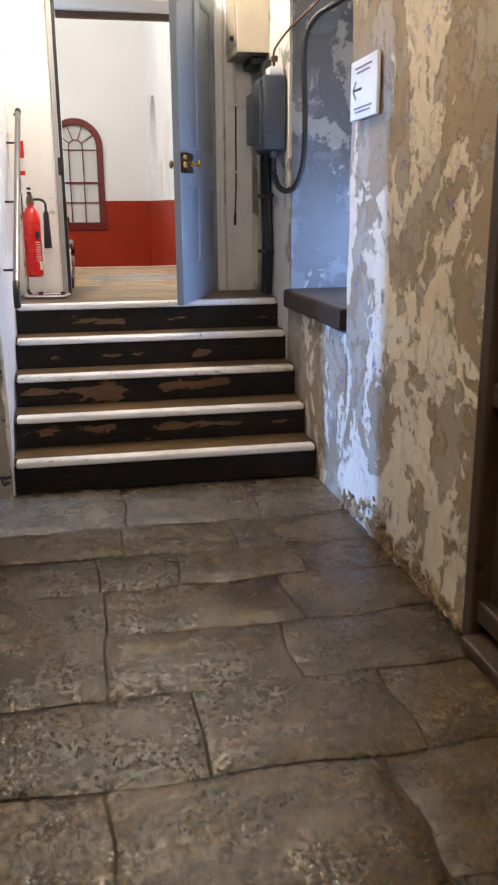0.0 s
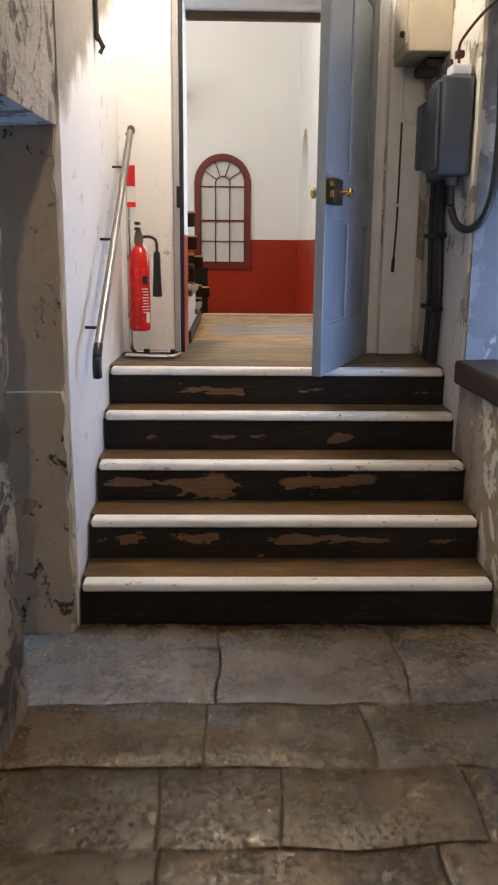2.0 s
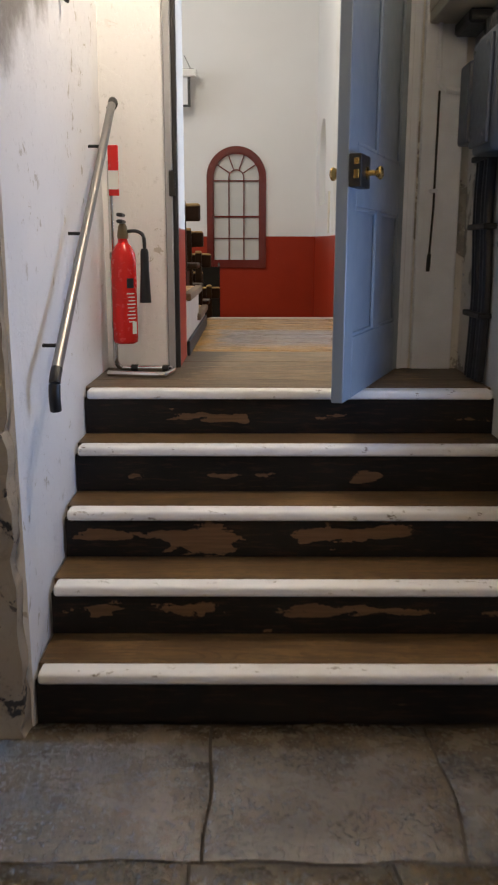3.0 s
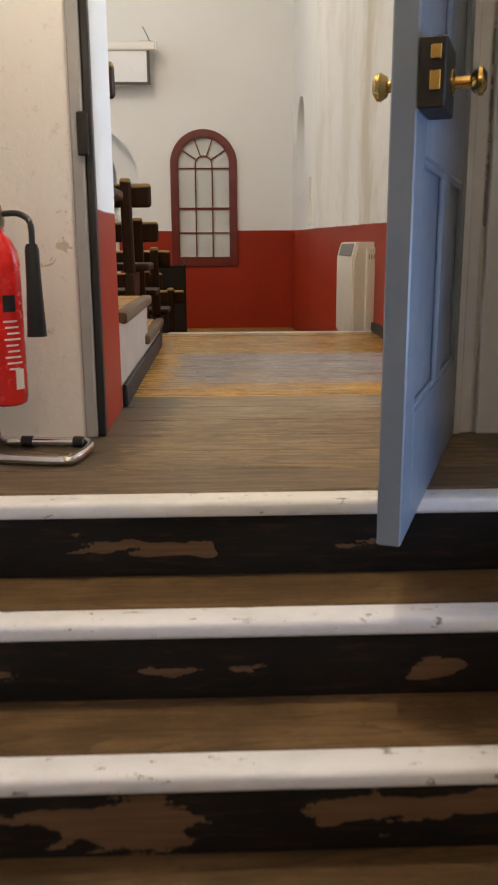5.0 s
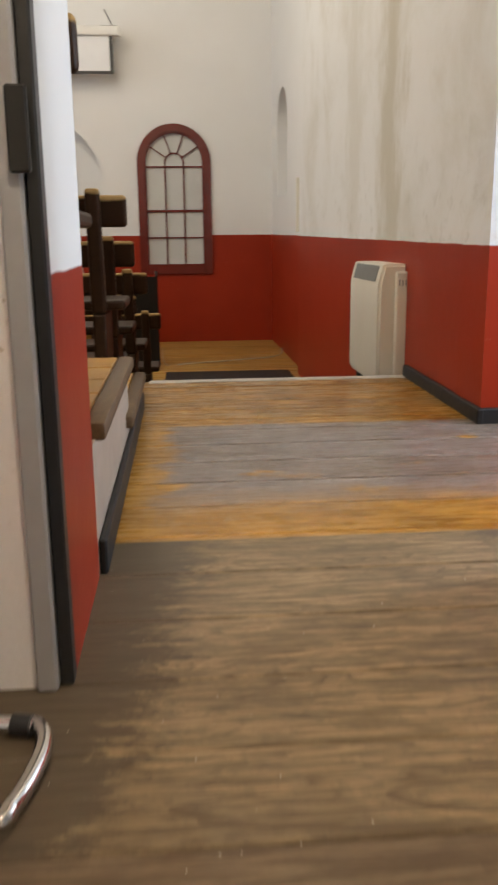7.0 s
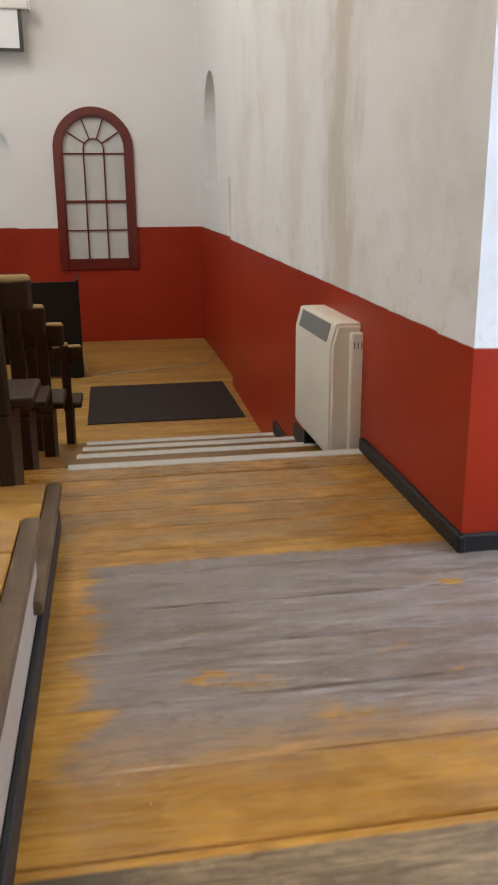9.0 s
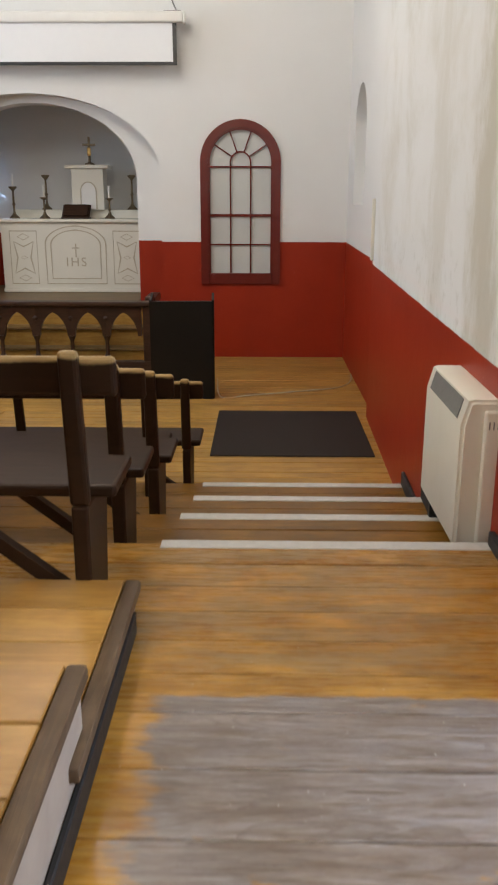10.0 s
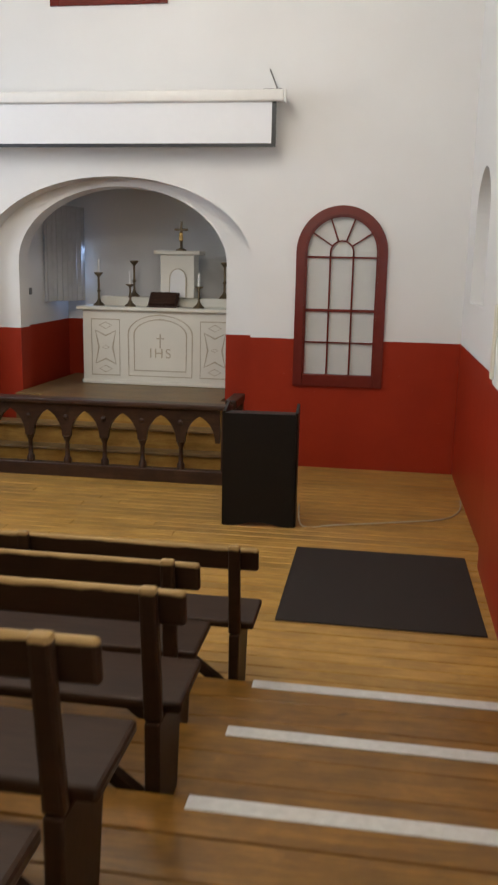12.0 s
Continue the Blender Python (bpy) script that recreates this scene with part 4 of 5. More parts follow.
for k, (y, w) in enumerate(((5.47, 0.019), (5.53, 0.015), (5.585, 0.021), (5.65, 0.013))):
    b = bm_new()
    tube(b, [(1.281 - w * 0.3, y + 0.03, 2.24), (1.276, y, 1.9), (1.272, y + 0.012, 1.55), (1.278, y - 0.012, 1.2), (1.272, y, L + 0.012)], w, 9, True)
    part("cable", b, BLACK, bundle, "", True)
for z in (1.12, 1.46, 1.72):
    b = bm_new()
    rbox(b, 1.245, 1.298, 5.435, 5.68, z, z + 0.022, 0.004, 1)
    part("saddle", b, IRON, bundle, "iron cable saddle")
cab = thing("meter_cabinet", "tall cream-grey metal cabinet high on the wall", "cabinet")
b = bm_new()
rbox(b, 1.10, 1.299, 5.56, DOOR_Y - 0.002, 2.29, 3.15, 0.006, 2)
part("body", b, DULLBEIGE, cab)
b = bm_new()
rbox(b, 1.094, 1.0995, 5.60, 5.90, 2.33, 3.1, 0.002, 1)
part("door", b, DULLBEIGE, cab)
b = bm_new()
lathe(b, [(0.014, 0), (0.016, 0.008), (0.010, 0.02)], 0, 0, 12, Matrix.Translation((1.094, 5.65, 2.38)) @ Matrix.Rotation(radians(-90), 4, "Y"))
part("knob", b, IRON, cab, "dark cabinet knob", True)
b = bm_new()
rbox(b, 1.20, 1.299, 5.66, DOOR_Y - 0.04, 2.235, 2.288, 0.01, 1)
part("cable_box", b, BLACK, cab, "black cable entry box")

# switch box
sw = thing("switch_box", "dark grey metal isolator switch box on the wall", "switch box")
b = bm_new()
rbox(b, 1.160, 1.296, 5.115, 5.36, 1.71, 2.105, 0.016, 3)
part("body", b, BOXGREY, sw, "", True)
b = bm_new()
rbox(b, 1.145, 1.1595, 5.13, 5.345, 1.735, 2.08, 0.006, 2)
part("cover", b, BOXGREY, sw)
b = bm_new()
rbox(b, 1.20, 1.28, 5.13, 5.23, 2.1055, 2.15, 0.008, 2)
part("top_gland", b, DOORTRIM, sw, "grey gland block")
b = bm_new()
lathe(b, [(0.026, 1.672), (0.028, 1.69), (0.022, 1.711)], 1.235, 5.17, 14)
part("bottom_gland", b, BOXGREY, sw, "", True)
b = bm_new()
rbox(b, 1.14, 1.296, 5.365, 5.50, 1.76, 2.04, 0.01, 2)
part("side_box", b, BOXGREY, sw, "smaller grey box behind the switch")
for y, z in ((5.155, 1.765), (5.32, 1.765), (5.155, 2.05), (5.32, 2.05)):
    b = bm_new()
    lathe(b, [(0.007, 0), (0.008, 0.003), (0.005, 0.006)], 0, 0, 10, Matrix.Translation((1.1445, y, z)) @ Matrix.Rotation(radians(-90), 4, "Y"))
    part("screw", b, STEEL, sw, "", True)
b = bm_new()
tube(b, [(1.235, 5.17, 1.69), (1.235, 5.165, 1.60), (1.250, 5.12, 1.515), (1.290, 5.06, 1.487), (1.335, 5.02, 1.53), (1.365, 5.0, 1.66), (1.372, 5.0, 1.90),
         (1.362, 5.0, 2.15), (1.375, 5.0, 2.29), (1.43, 4.98, 2.38), (1.50, 4.9, 2.42), (1.60, 4.6, 2.46)], 0.016, 10, True)
tagged(part("power_cable", b, BLACK, None, "", True), "thick black power cable looping from the switch box", "cable")
b = bm_new()
tube(b, [(1.24, 5.18, 2.15), (1.238, 5.19, 2.22), (1.25, 5.16, 2.26), (1.30, 5.05, 2.33), (1.42, 4.9, 2.44)], 0.006, 8, True)
rbox(b, 1.222, 1.258, 5.165, 5.205, 2.18, 2.21, 0.006, 2)
tagged(part("copper_pipe", b, COPPER, None, "", True), "thin copper pipe with a fitting above the switch box", "pipe")

# window recess: sill and a timber window at its back
b = bm_new()
rbox(b, 1.262, 1.80, 3.965, 5.048, 0.835, 0.94, 0.016, 3)
bmesh.ops.subdivide_edges(b, edges=b.edges[:], cuts=3, use_grid_fill=True)
for v in b.verts:
    v.co += Vector((0, noise.noise(v.co * 7), noise.noise(v.co * 9))) * 0.006
structure("window_sill", b, SILLWOOD, "thick worn timber sill of the stair window", "window sill")
win = thing("window_2", "timber window at the back of the stair recess", "window", kind="structure")
for q in ((3.97, 4.03, 0.945, 2.74), (4.99, 5.05, 0.945, 2.74), (4.48, 4.54, 0.945, 2.74)):
    b = bm_new()
    rbox(b, 1.86, 1.92, *q, 0.005, 1)
    part("frame_post", b, DOORTRIM, win)
for z in (0.96, 1.8, 2.68):
    b = bm_new()
    rbox(b, 1.865, 1.915, 4.03, 4.99, z, z + 0.06, 0.005, 1)
    part("frame_rail", b, DOORTRIM, win)

# sign with an arrow
sign = thing("arrow_sign", "small white wall sign with a black arrow", "sign")
b = bm_new()
rbox(b, 1.268, 1.284, 3.56, 3.88, 1.735, 1.965, 0.003, 1)
part("board", b, WHITE, sign)
b = bm_new()
rbox(b, 1.2665, 1.2678, 3.735, 3.845, 1.845, 1.855, 0.0004, 1)
for s in (-1, 1):
    rbox(b, 0, 0.0013, 0, 0.05, -0.005, 0.005, 0.0004, 1, Matrix.Translation((1.2665, 3.845, 1.850)) @ Matrix.Rotation(radians(s * 42 + 180), 4, "X"))
part("arrow", b, BLACK, sign, "black arrow")
for z, w in ((1.928, 0.20), (1.910, 0.16), (1.775, 0.22), (1.760, 0.18)):
    b = bm_new()
    rbox(b, 1.2665, 1.2678, 3.72 - w / 2, 3.72 + w / 2, z, z + 0.007, 0.0004, 1)
    part("text_bar", b, VENT, sign)

# timber gate in the passage wall
gate = thing("timber_gate", "dark old timber gate with a heavy post", "gate")
b = bm_new()
rbox(b, 1.285, 1.40, 2.53, 2.605, 0.0, 3.2, 0.012, 2)
part("post", b, GATEWOOD, gate)
for i in range(9):
    b = bm_new()
    rbox(b, 1.335, 1.36, 2.415 - i * 0.115, 2.525 - i * 0.115, 0.06, 2.4, 0.006, 1)
    part("board", b, GATEWOOD, gate)
for z in (0.09, 0.80, 1.7):
    b = bm_new()
    rbox(b, 1.295, 1.3345, 1.47, 2.527, z, z + 0.075, 0.01, 2)
    part("ledge", b, GATEWOOD, gate)
b = bm_new()
rbox(b, 1.245, 1.37, 1.45, 2.529, 0.0, 0.045, 0.012, 2)
part("threshold", b, GATEWOOD, gate)

# left side: surface switch with conduit, iron strap, ledge
sp = thing("light_switch", "white surface switch box with a conduit", "switch")
b = bm_new()
rbox(b, -0.336, -0.298, 3.625, 3.705, 1.885, 1.985, 0.006, 2)
part("box", b, WHITE, sp)
b = bm_new()
tube(b, [(-0.322, 3.665, 1.985), (-0.322, 3.665, 3.3)], 0.009, 8)
part("conduit", b, WHITE, sp)
b = bm_new()
tube(b, [(-0.322, 3.68, 1.885), (-0.326, 3.685, 1.84)], 0.012, 8)
part("gland", b, BLACK, sp)
strap = thing("iron_strap", "rusty iron strap hinge fixed to the stair wall", "strap")
b = bm_new()
rbox(b, -0.278, -0.262, 5.22, 5.255, 2.24, 2.95, 0.005, 1)
part("bar", b, IRON, strap)
b = bm_new()
tube(b, [(-0.268, 5.237, 2.26), (-0.245, 5.235, 2.215), (-0.258, 5.23, 2.19)], 0.011, 8)
part("hook", b, IRON, strap)
b = bm_new()
rbox(b, -0.262, -0.245, 5.19, 5.29, 2.47, 2.50, 0.005, 1)
part("pin", b, IRON, strap)

# handrail
rail = thing("handrail", "steel tube handrail on brackets along the stair wall", "handrail")
A, B = Vector((-0.205, 4.60, 1.04)), Vector((-0.205, 5.80, 1.955))
b = bm_new()
tube(b, [A, B], 0.0165, 14)
part("tube", b, STEEL, rail, "", True)
b = bm_new()
tube(b, [A + Vector((0, 0.002, 0.001)), A + Vector((0, -0.03, -0.03)), A + Vector((0.0, -0.042, -0.075)), A + Vector((0, -0.035, -0.115))], 0.0175, 12, True)
part("end", b, BLACK, rail, "black curved rail end", True)
b = bm_new()
tube(b, [B, B + Vector((0, 0.03, 0.02)), B + Vector((0, 0.05, 0.01)), B + Vector((-0.02, 0.055, -0.012))], 0.0172, 12, True)
part("end", b, IRON, rail, "", True)
for f in (0.10, 0.47, 0.84):
    p = A.lerp(B, f)
    b = bm_new()
    tube(b, [p + Vector((0, 0, -0.016)), p + Vector((-0.01, 0, -0.035)), (-0.272, p.y, p.z - 0.035)], 0.006, 8)
    part("bracket", b, IRON, rail, "black iron bracket")

# fire extinguisher on its stand
EX, EY = -0.168, 5.74
stand = thing("extinguisher_stand", "chrome tube stand for a fire extinguisher", "stand")
b = bm_new()
tube(b, [(-0.235, 5.66, L + 0.014), (-0.02, 5.615, L + 0.014), (0.012, 5.64, L + 0.014), (0.030, 5.74, L + 0.014), (0.020, 5.80, L + 0.014), (-0.02, 5.815, L + 0.014), (-0.20, 5.83, L + 0.014)], 0.0125, 12, True)
part("base_loop", b, CHROME, stand, "", True)
for p, q in (((-0.02, 5.816), (0.006, 5.81)), ((-0.16, 5.828), (-0.13, 5.826))):
    b = bm_new()
    tube(b, [(p[0], p[1], L + 0.014), (q[0], q[1], L + 0.014)], 0.0155, 12)
    part("rubber_sleeve", b, BLACK, stand, "", True)
b = bm_new()
tube(b, [(-0.20, 5.83, L + 0.014), (-0.222, 5.815, L + 0.04), (-0.225, 5.81, L + 0.14), (-0.225, 5.81, 1.74)], 0.0115, 12, True)
part("upright", b, CHROME, stand, "", True)
b = bm_new()
rbox(b, -0.228, -0.185, 5.792, 5.798, 1.60, 1.80, 0.002, 1)
part("sign_plate", b, REDCYL, stand, "narrow red sign plate")
b = bm_new()
rbox(b, -0.228, -0.185, 5.7905, 5.7915, 1.625, 1.70, 0.0004, 1)
part("sign_panel", b, WHITE, stand)
for z in (1.05, 1.34):
    b = bm_new()
    rbox(b, -0.235, EX, 5.795, 5.806, z, z + 0.03, 0.003, 1)
    part("cradle", b, STEEL, stand)
ex = thing("fire_extinguisher", "red carbon dioxide fire extinguisher with a black horn", "extinguisher")
b = bm_new()
lathe(b, [(0.040, 0.992), (0.050, 0.998), (0.0525, 1.012), (0.0525, 1.335), (0.048, 1.368), (0.034, 1.395), (0.021, 1.408), (0.019, 1.425)], EX, EY, 28)
part("cylinder", b, REDCYL, ex, "glossy red cylinder", True)
b = bm_new()
lathe(b, [(0.022, 1.425), (0.024, 1.44), (0.018, 1.475), (0.012, 1.485)], EX, EY, 16)
part("valve", b, OLDBRASS, ex, "", True)
b = bm_new()
rbox(b, EX - 0.012, EX + 0.012, EY - 0.085, EY + 0.02, 1.485, 1.500, 0.004, 1)
rbox(b, EX - 0.012, EX + 0.012, EY - 0.080, EY + 0.01, 1.512, 1.526, 0.004, 1)
part("lever", b, BLACK, ex)
b = bm_new()
tube(b, [(EX + 0.02, EY, 1.455), (EX + 0.06, EY - 0.01, 1.455), (EX + 0.088, EY - 0.02, 1.435), (EX + 0.093, EY - 0.03, 1.38)], 0.0075, 10, True)
part("hose", b, BLACK, ex, "", True)
b = bm_new()
lathe(b, [(0.013, 1.385), (0.017, 1.37), (0.018, 1.30), (0.024, 1.165), (0.021, 1.166)], EX + 0.092, EY - 0.032, 18)
part("horn", b, BLACK, ex, "black discharge horn", True)


def wrap_label(name, mat, a_from, a_to, z0, z1, lift, label, parent, n=8):
    """A thin printed patch bent round the cylinder."""
    bb = bm_new()
    rows_ = []
    for i in range(n + 1):
        an = radians(a_from + (a_to - a_from) * i / n)
        rows_.append([bb.verts.new((EX + (0.0526 + d) * math.cos(an), EY + (0.0526 + d) * math.sin(an), z)) for d in (0.0, lift) for z in (z0, z1)])
    for p, q in zip(rows_, rows_[1:]):
        for i, j in ((2, 3), (3, 1), (1, 0), (0, 2)):
            bb.faces.new((p[i], q[i], q[j], p[j]))
    bb.faces.new(rows_[0])
    bb.faces.new(list(reversed(rows_[-1])))
    return part(name, bb, mat, parent, label, True)


cylinder = ex.children[0]
wrap_label("emblem", BLACK, -70, -35, 1.225, 1.265, 0.0006, "black emblem patch", cylinder)
wrap_label("label_panel", REDCYL, -78, -22, 1.055, 1.215, 0.0005, "red instruction label with white print", cylinder)
for k in range(9):
    wrap_label("text_bar", WHITE, -72 + 4 * (k % 3), -34 + 3 * (k % 4), 1.20 - k * 0.0145, 1.2045 - k * 0.0145, 0.0010, "", cylinder, 5)
wrap_label("tag", WHITE, -48, -22, 1.035, 1.085, 0.0014, "small white inspection tag", cylinder)

# ---- added lamp fittings out of view; none of them emits light ----
def pendant(x, y, z, ceiling):
    p = thing("pendant_lamp", "unseen opal pendant added to go with the hall fill light", "lamp", group="pendant lamps")
    bb = bm_new()
    lathe(bb, [(0.03, z + 0.19), (0.035, z + 0.22), (0.02, z + 0.27), (0.006, z + 0.28), (0.006, ceiling)], x, y, 12)
    part("cord", bb, IRON, p)
    bb = bm_new()
    lathe(bb, [(0.05, z + 0.195), (0.24, z + 0.17), (0.24, z + 0.165), (0.05, z + 0.185)], x, y, 20)
    part("shade", bb, WHITE, p)


for x, y in ((-1.2, 8.2), (-1.2, 11.6), (-1.6, 14.4)):
    pendant(x, y, 5.42, 6.3)
for x, y in ((0.05, 5.45), (-0.02, 0.7)):
    lamp = thing("ceiling_lamp", "small round ceiling lamp", "lamp", group="passage lamps")
    b = bm_new()
    lathe(b, [(0.09, 3.36), (0.11, 3.37), (0.11, 3.40)], x, y, 20)
    part("base", b, WHITE, lamp)

# ---- arched window in the end wall ----
def arched_window(name, x0, x1, z0, zs, rise, y):
    w = thing(name, "round-headed window with an oxblood frame and obscured panes", "window", kind="structure")
    bb = bm_new()
    band(bb, arch_points(x0, x1, z0, zs, rise, 28, -0.095), arch_points(x0, x1, z0, zs, rise, 28), y - 0.035, y + 0.10)
    part("frame", bb, WINRED, w, "glossy oxblood frame", True)
    bb = bm_new()
    band(bb, arch_points(x0, x1, z0, zs, rise, 28, -0.118), arch_points(x0, x1, z0, zs, rise, 28, -0.0955), y - 0.012, y + 0.08)
    part("inner_bead", bb, WINRED, w, "", True)
    bb = bm_new()
    rbox(bb, x0 + 0.096, x1 - 0.096, y - 0.03, y + 0.08, z0, z0 + 0.135, 0.008, 2)
    part("sill", bb, WINRED, w)
    xa, xb = x0 + 0.118, x1 - 0.118
    za, cx = z0 + 0.135, (x0 + x1) / 2
    mid = za + (zs - za) * 0.53
    for z, h in ((za + (mid - za) * 0.5, 0.016), (mid, 0.032), (zs - 0.05, 0.02)):
        bb = bm_new()
        rbox(bb, xa, xb, y + 0.008, y + 0.045, z - h / 2, z + h / 2, 0.003, 1)
        part("glazing_bar", bb, WINRED, w)
    for f in (1 / 3, 2 / 3):
        bb = bm_new()
        rbox(bb, xa + (xb - xa) * f - 0.009, xa + (xb - xa) * f + 0.009, y + 0.010, y + 0.043, za, zs + 0.0, 0.003, 1)
        part("glazing_bar", bb, WINRED, w)
    r0 = (xb - xa) / 6
    bb = bm_new()
    band(bb, arch_points(cx - r0 + 0.009, cx + r0 - 0.009, zs - 0.05, zs, r0 - 0.009, 14), arch_points(cx - r0 - 0.009, cx + r0 + 0.009, zs - 0.05, zs, r0 + 0.009, 14), y + 0.010, y + 0.043)
    part("fan_arc", bb, WINRED, w)
    R = (xb - xa) / 2
    for a in (33, 70, 110, 147):
        c, s = math.cos(radians(a)), math.sin(radians(a))
        bb = bm_new()
        rbox(bb, r0, R + 0.004, -0.016, 0.016, -0.008, 0.008, 0.003, 1, Matrix.Translation((cx, y + 0.026, zs)) @ Matrix.Rotation(radians(-a), 4, "Y"))
        part("fan_bar", bb, WINRED, w)
    zr = [za - 0.01, za + (mid - za) * 0.5, mid, zs - 0.05]
    xr = [xa - 0.01, xa + (xb - xa) / 3, xa + (xb - xa) * 2 / 3, xb + 0.01]
    for p, q in zip(zr, zr[1:]):
        for l, r in zip(xr, xr[1:]):
            bb = bm_new()
            box(bb, l, r - 0.0005, y + 0.034, y + 0.040, p, q - 0.0005)
            part("pane", bb, PANE, w)
    bb = bm_new()
    prism(bb, arch_points(xa - 0.01, xb + 0.01, zs - 0.0495, zs, R + 0.01, 28), y + 0.034, y + 0.040)
    part("fan_pane", bb, PANE, w, "fan of greyish obscured glass")
    return w


arched_window("window_1", *WIN, FAR_Y)
up = thing("window_3", "high window with an oxblood frame", "window", kind="structure")
b = bm_new()
band(b, arch_points(-3.03, -1.75, 5.02, 5.9, 0.3, 24, -0.09), arch_points(-3.03, -1.75, 5.02, 5.9, 0.3, 24), FAR_Y - 0.03, FAR_Y + 0.10)
rbox(b, -2.94, -1.84, FAR_Y - 0.03, FAR_Y + 0.1, 5.02, 5.12, 0.006, 1)
part("frame", b, WINRED, up)
b = bm_new()
prism(b, arch_points(-2.96, -1.82, 5.10, 5.9, 0.25, 24), FAR_Y + 0.05, FAR_Y + 0.06)
part("pane", b, PANE, up)

# ---- projection screen ----
scr = thing("projection_screen", "white pull-down projection screen in a white case", "screen")
b = bm_new()
rbox(b, -4.4, -0.475, 15.98, 16.08, 4.00, 4.115, 0.02, 3)
part("case", b, WHITE, scr, "", True)
b = bm_new()
rbox(b, -0.4745, -0.455, 15.975, 16.085, 3.99, 4.12, 0.008, 2)
part("end_cap", b, WHITE, scr)
b = bm_new()
box(b, -4.3, -0.60, 16.024, 16.026, 3.60, 4.01)
part("cloth", b, SCREEN, scr, "white cloth")
b = bm_new()
box(b, -0.5995, -0.555, 16.023, 16.027, 3.563, 4.01)
box(b, -4.3, -0.60, 16.023, 16.027, 3.563, 3.5995)
part("border", b, BLACK, scr, "black border")
b = bm_new()
tube(b, [(-0.54, 16.03, 4.10), (-0.66, 16.28, 4.36)], 0.008, 8)
part("hanging_wire", b, STEEL, scr)
b = bm_new()
rbox(b, -0.70, -0.5, 16.06, 16.299, 4.116, 4.135, 0.004, 1)
part("wall_bracket", b, STEEL, scr)

# ---- altar recess ----
plat = thing("altar_platform", "stepped pine altar platform", "platform")
for xa, xb, y0, y1, z0, z in ((-4.2, -0.95, 15.62, 15.80, FLOOR2, 0.40), (-4.2, -0.95, 15.80, 16.02, FLOOR2, 0.62), (-3.25, -0.96, 16.02, 16.295, FLOOR2, 0.87)):
    b = bm_new()
    rbox(b, xa, xb, y0, y1 - 0.001, z0, z - 0.034, 0.004, 1)
    part("riser", b, PINE, plat)
    b = bm_new()
    rbox(b, xa, xb, y0 - 0.03, y1 + 0.002, z - 0.033, z, 0.010, 2)
    part("tread", b, ALTAR_TREAD, plat, "dark trodden pine tread")
b = bm_new()
rbox(b, -3.59, -1.145, 16.30, 18.29, FLOOR2, 0.868, 0.006, 1)
part("deck", b, ALTAR_TREAD, plat)
altar = thing("altar", "cream painted altar with brown line panels", "altar")
AX0, AX1, AY, AZ0, AZ1 = -3.13, -1.10, 17.35, 0.87, 1.80
b = bm_new()
rbox(b, AX0, AX1, AY, AY + 0.62, AZ0, AZ1, 0.008, 2)
part("body", b, MARBLE, altar)
b = bm_new()
rbox(b, AX0 - 0.07, AX1 + 0.02, AY - 0.05, AY + 0.66, AZ1, AZ1 + 0.045, 0.012, 2)
part("top", b, MARBLE, altar)
b = bm_new()
rbox(b, AX0 - 0.01, AX1, AY - 0.02, AY - 0.0005, AZ0, AZ0 + 0.05, 0.006, 1)
part("plinth", b, MARBLE, altar)


def line_frame(pts, name, w=0.012, parent=altar):
    bb = bm_new()
    cx = sum(p[0] for p in pts) / len(pts)
    cz = sum(p[1] for p in pts) / len(pts)
    outer = [(cx + (x - cx) * (1 + w / max(0.05, abs(x - cx) + abs(z - cz))), cz + (z - cz) * (1 + w / max(0.05, abs(x - cx) + abs(z - cz)))) for x, z in pts]
    band(bb, pts, outer, AY - 0.006, AY - 0.0005, True)
    part(name, bb, GILT, parent)


ax = -2.12
line_frame(arch_points(ax - 0.33, ax + 0.33, 1.06, 1.50, 0.19, 16), "arch_line", 0.02)
line_frame(arch_points(ax - 0.405, ax + 0.405, 0.99, 1.51, 0.235, 16), "arch_line", 0.02)
for cx in (-2.83, -1.42):
    line_frame([(cx - 0.18, 0.99), (cx + 0.18, 0.99), (cx + 0.18, 1.68), (cx - 0.18, 1.68)], "panel_line", 0.02)
    line_frame([(cx - 0.13, 1.13), (cx, 1.20), (cx + 0.13, 1.13), (cx + 0.08, 1.335), (cx + 0.13, 1.54), (cx, 1.47), (cx - 0.13, 1.54), (cx - 0.08, 1.335)], "star_line", 0.02)
    for z in (1.06, 1.61, 1.335):
        s = 0.04 if z == 1.335 else 0.075
        line_frame([(cx - s, z), (cx, z - s / 2), (cx + s, z), (cx, z + s / 2)], "diamond_line", 0.012)
fc = bpy.data.curves.new("lettering", "FONT")
fc.body, fc.size, fc.extrude, fc.align_x, fc.space_character = "IHS", 0.17, 0.002, "CENTER", 1.25
fc.materials.append(GILT)
txt = new("lettering", fc)
txt.matrix_basis = pose(ax, AY - 0.004, 1.22, 90, 0, 0)
txt.parent = altar
b = bm_new()
box(b, ax - 0.008, ax + 0.008, AY - 0.005, AY - 0.001, 1.34, 1.52)
box(b, ax - 0.05, ax - 0.0085, AY - 0.005, AY - 0.001, 1.455, 1.470)
box(b, ax + 0.0085, ax + 0.05, AY - 0.005, AY - 0.001, 1.455, 1.470)
part("cross_line", b, GILT, altar)
b = bm_new()
rbox(b, AX0 + 0.1, AX1, AY + 0.40, AY + 0.62, AZ1 + 0.045, AZ1 + 0.16, 0.008, 2)
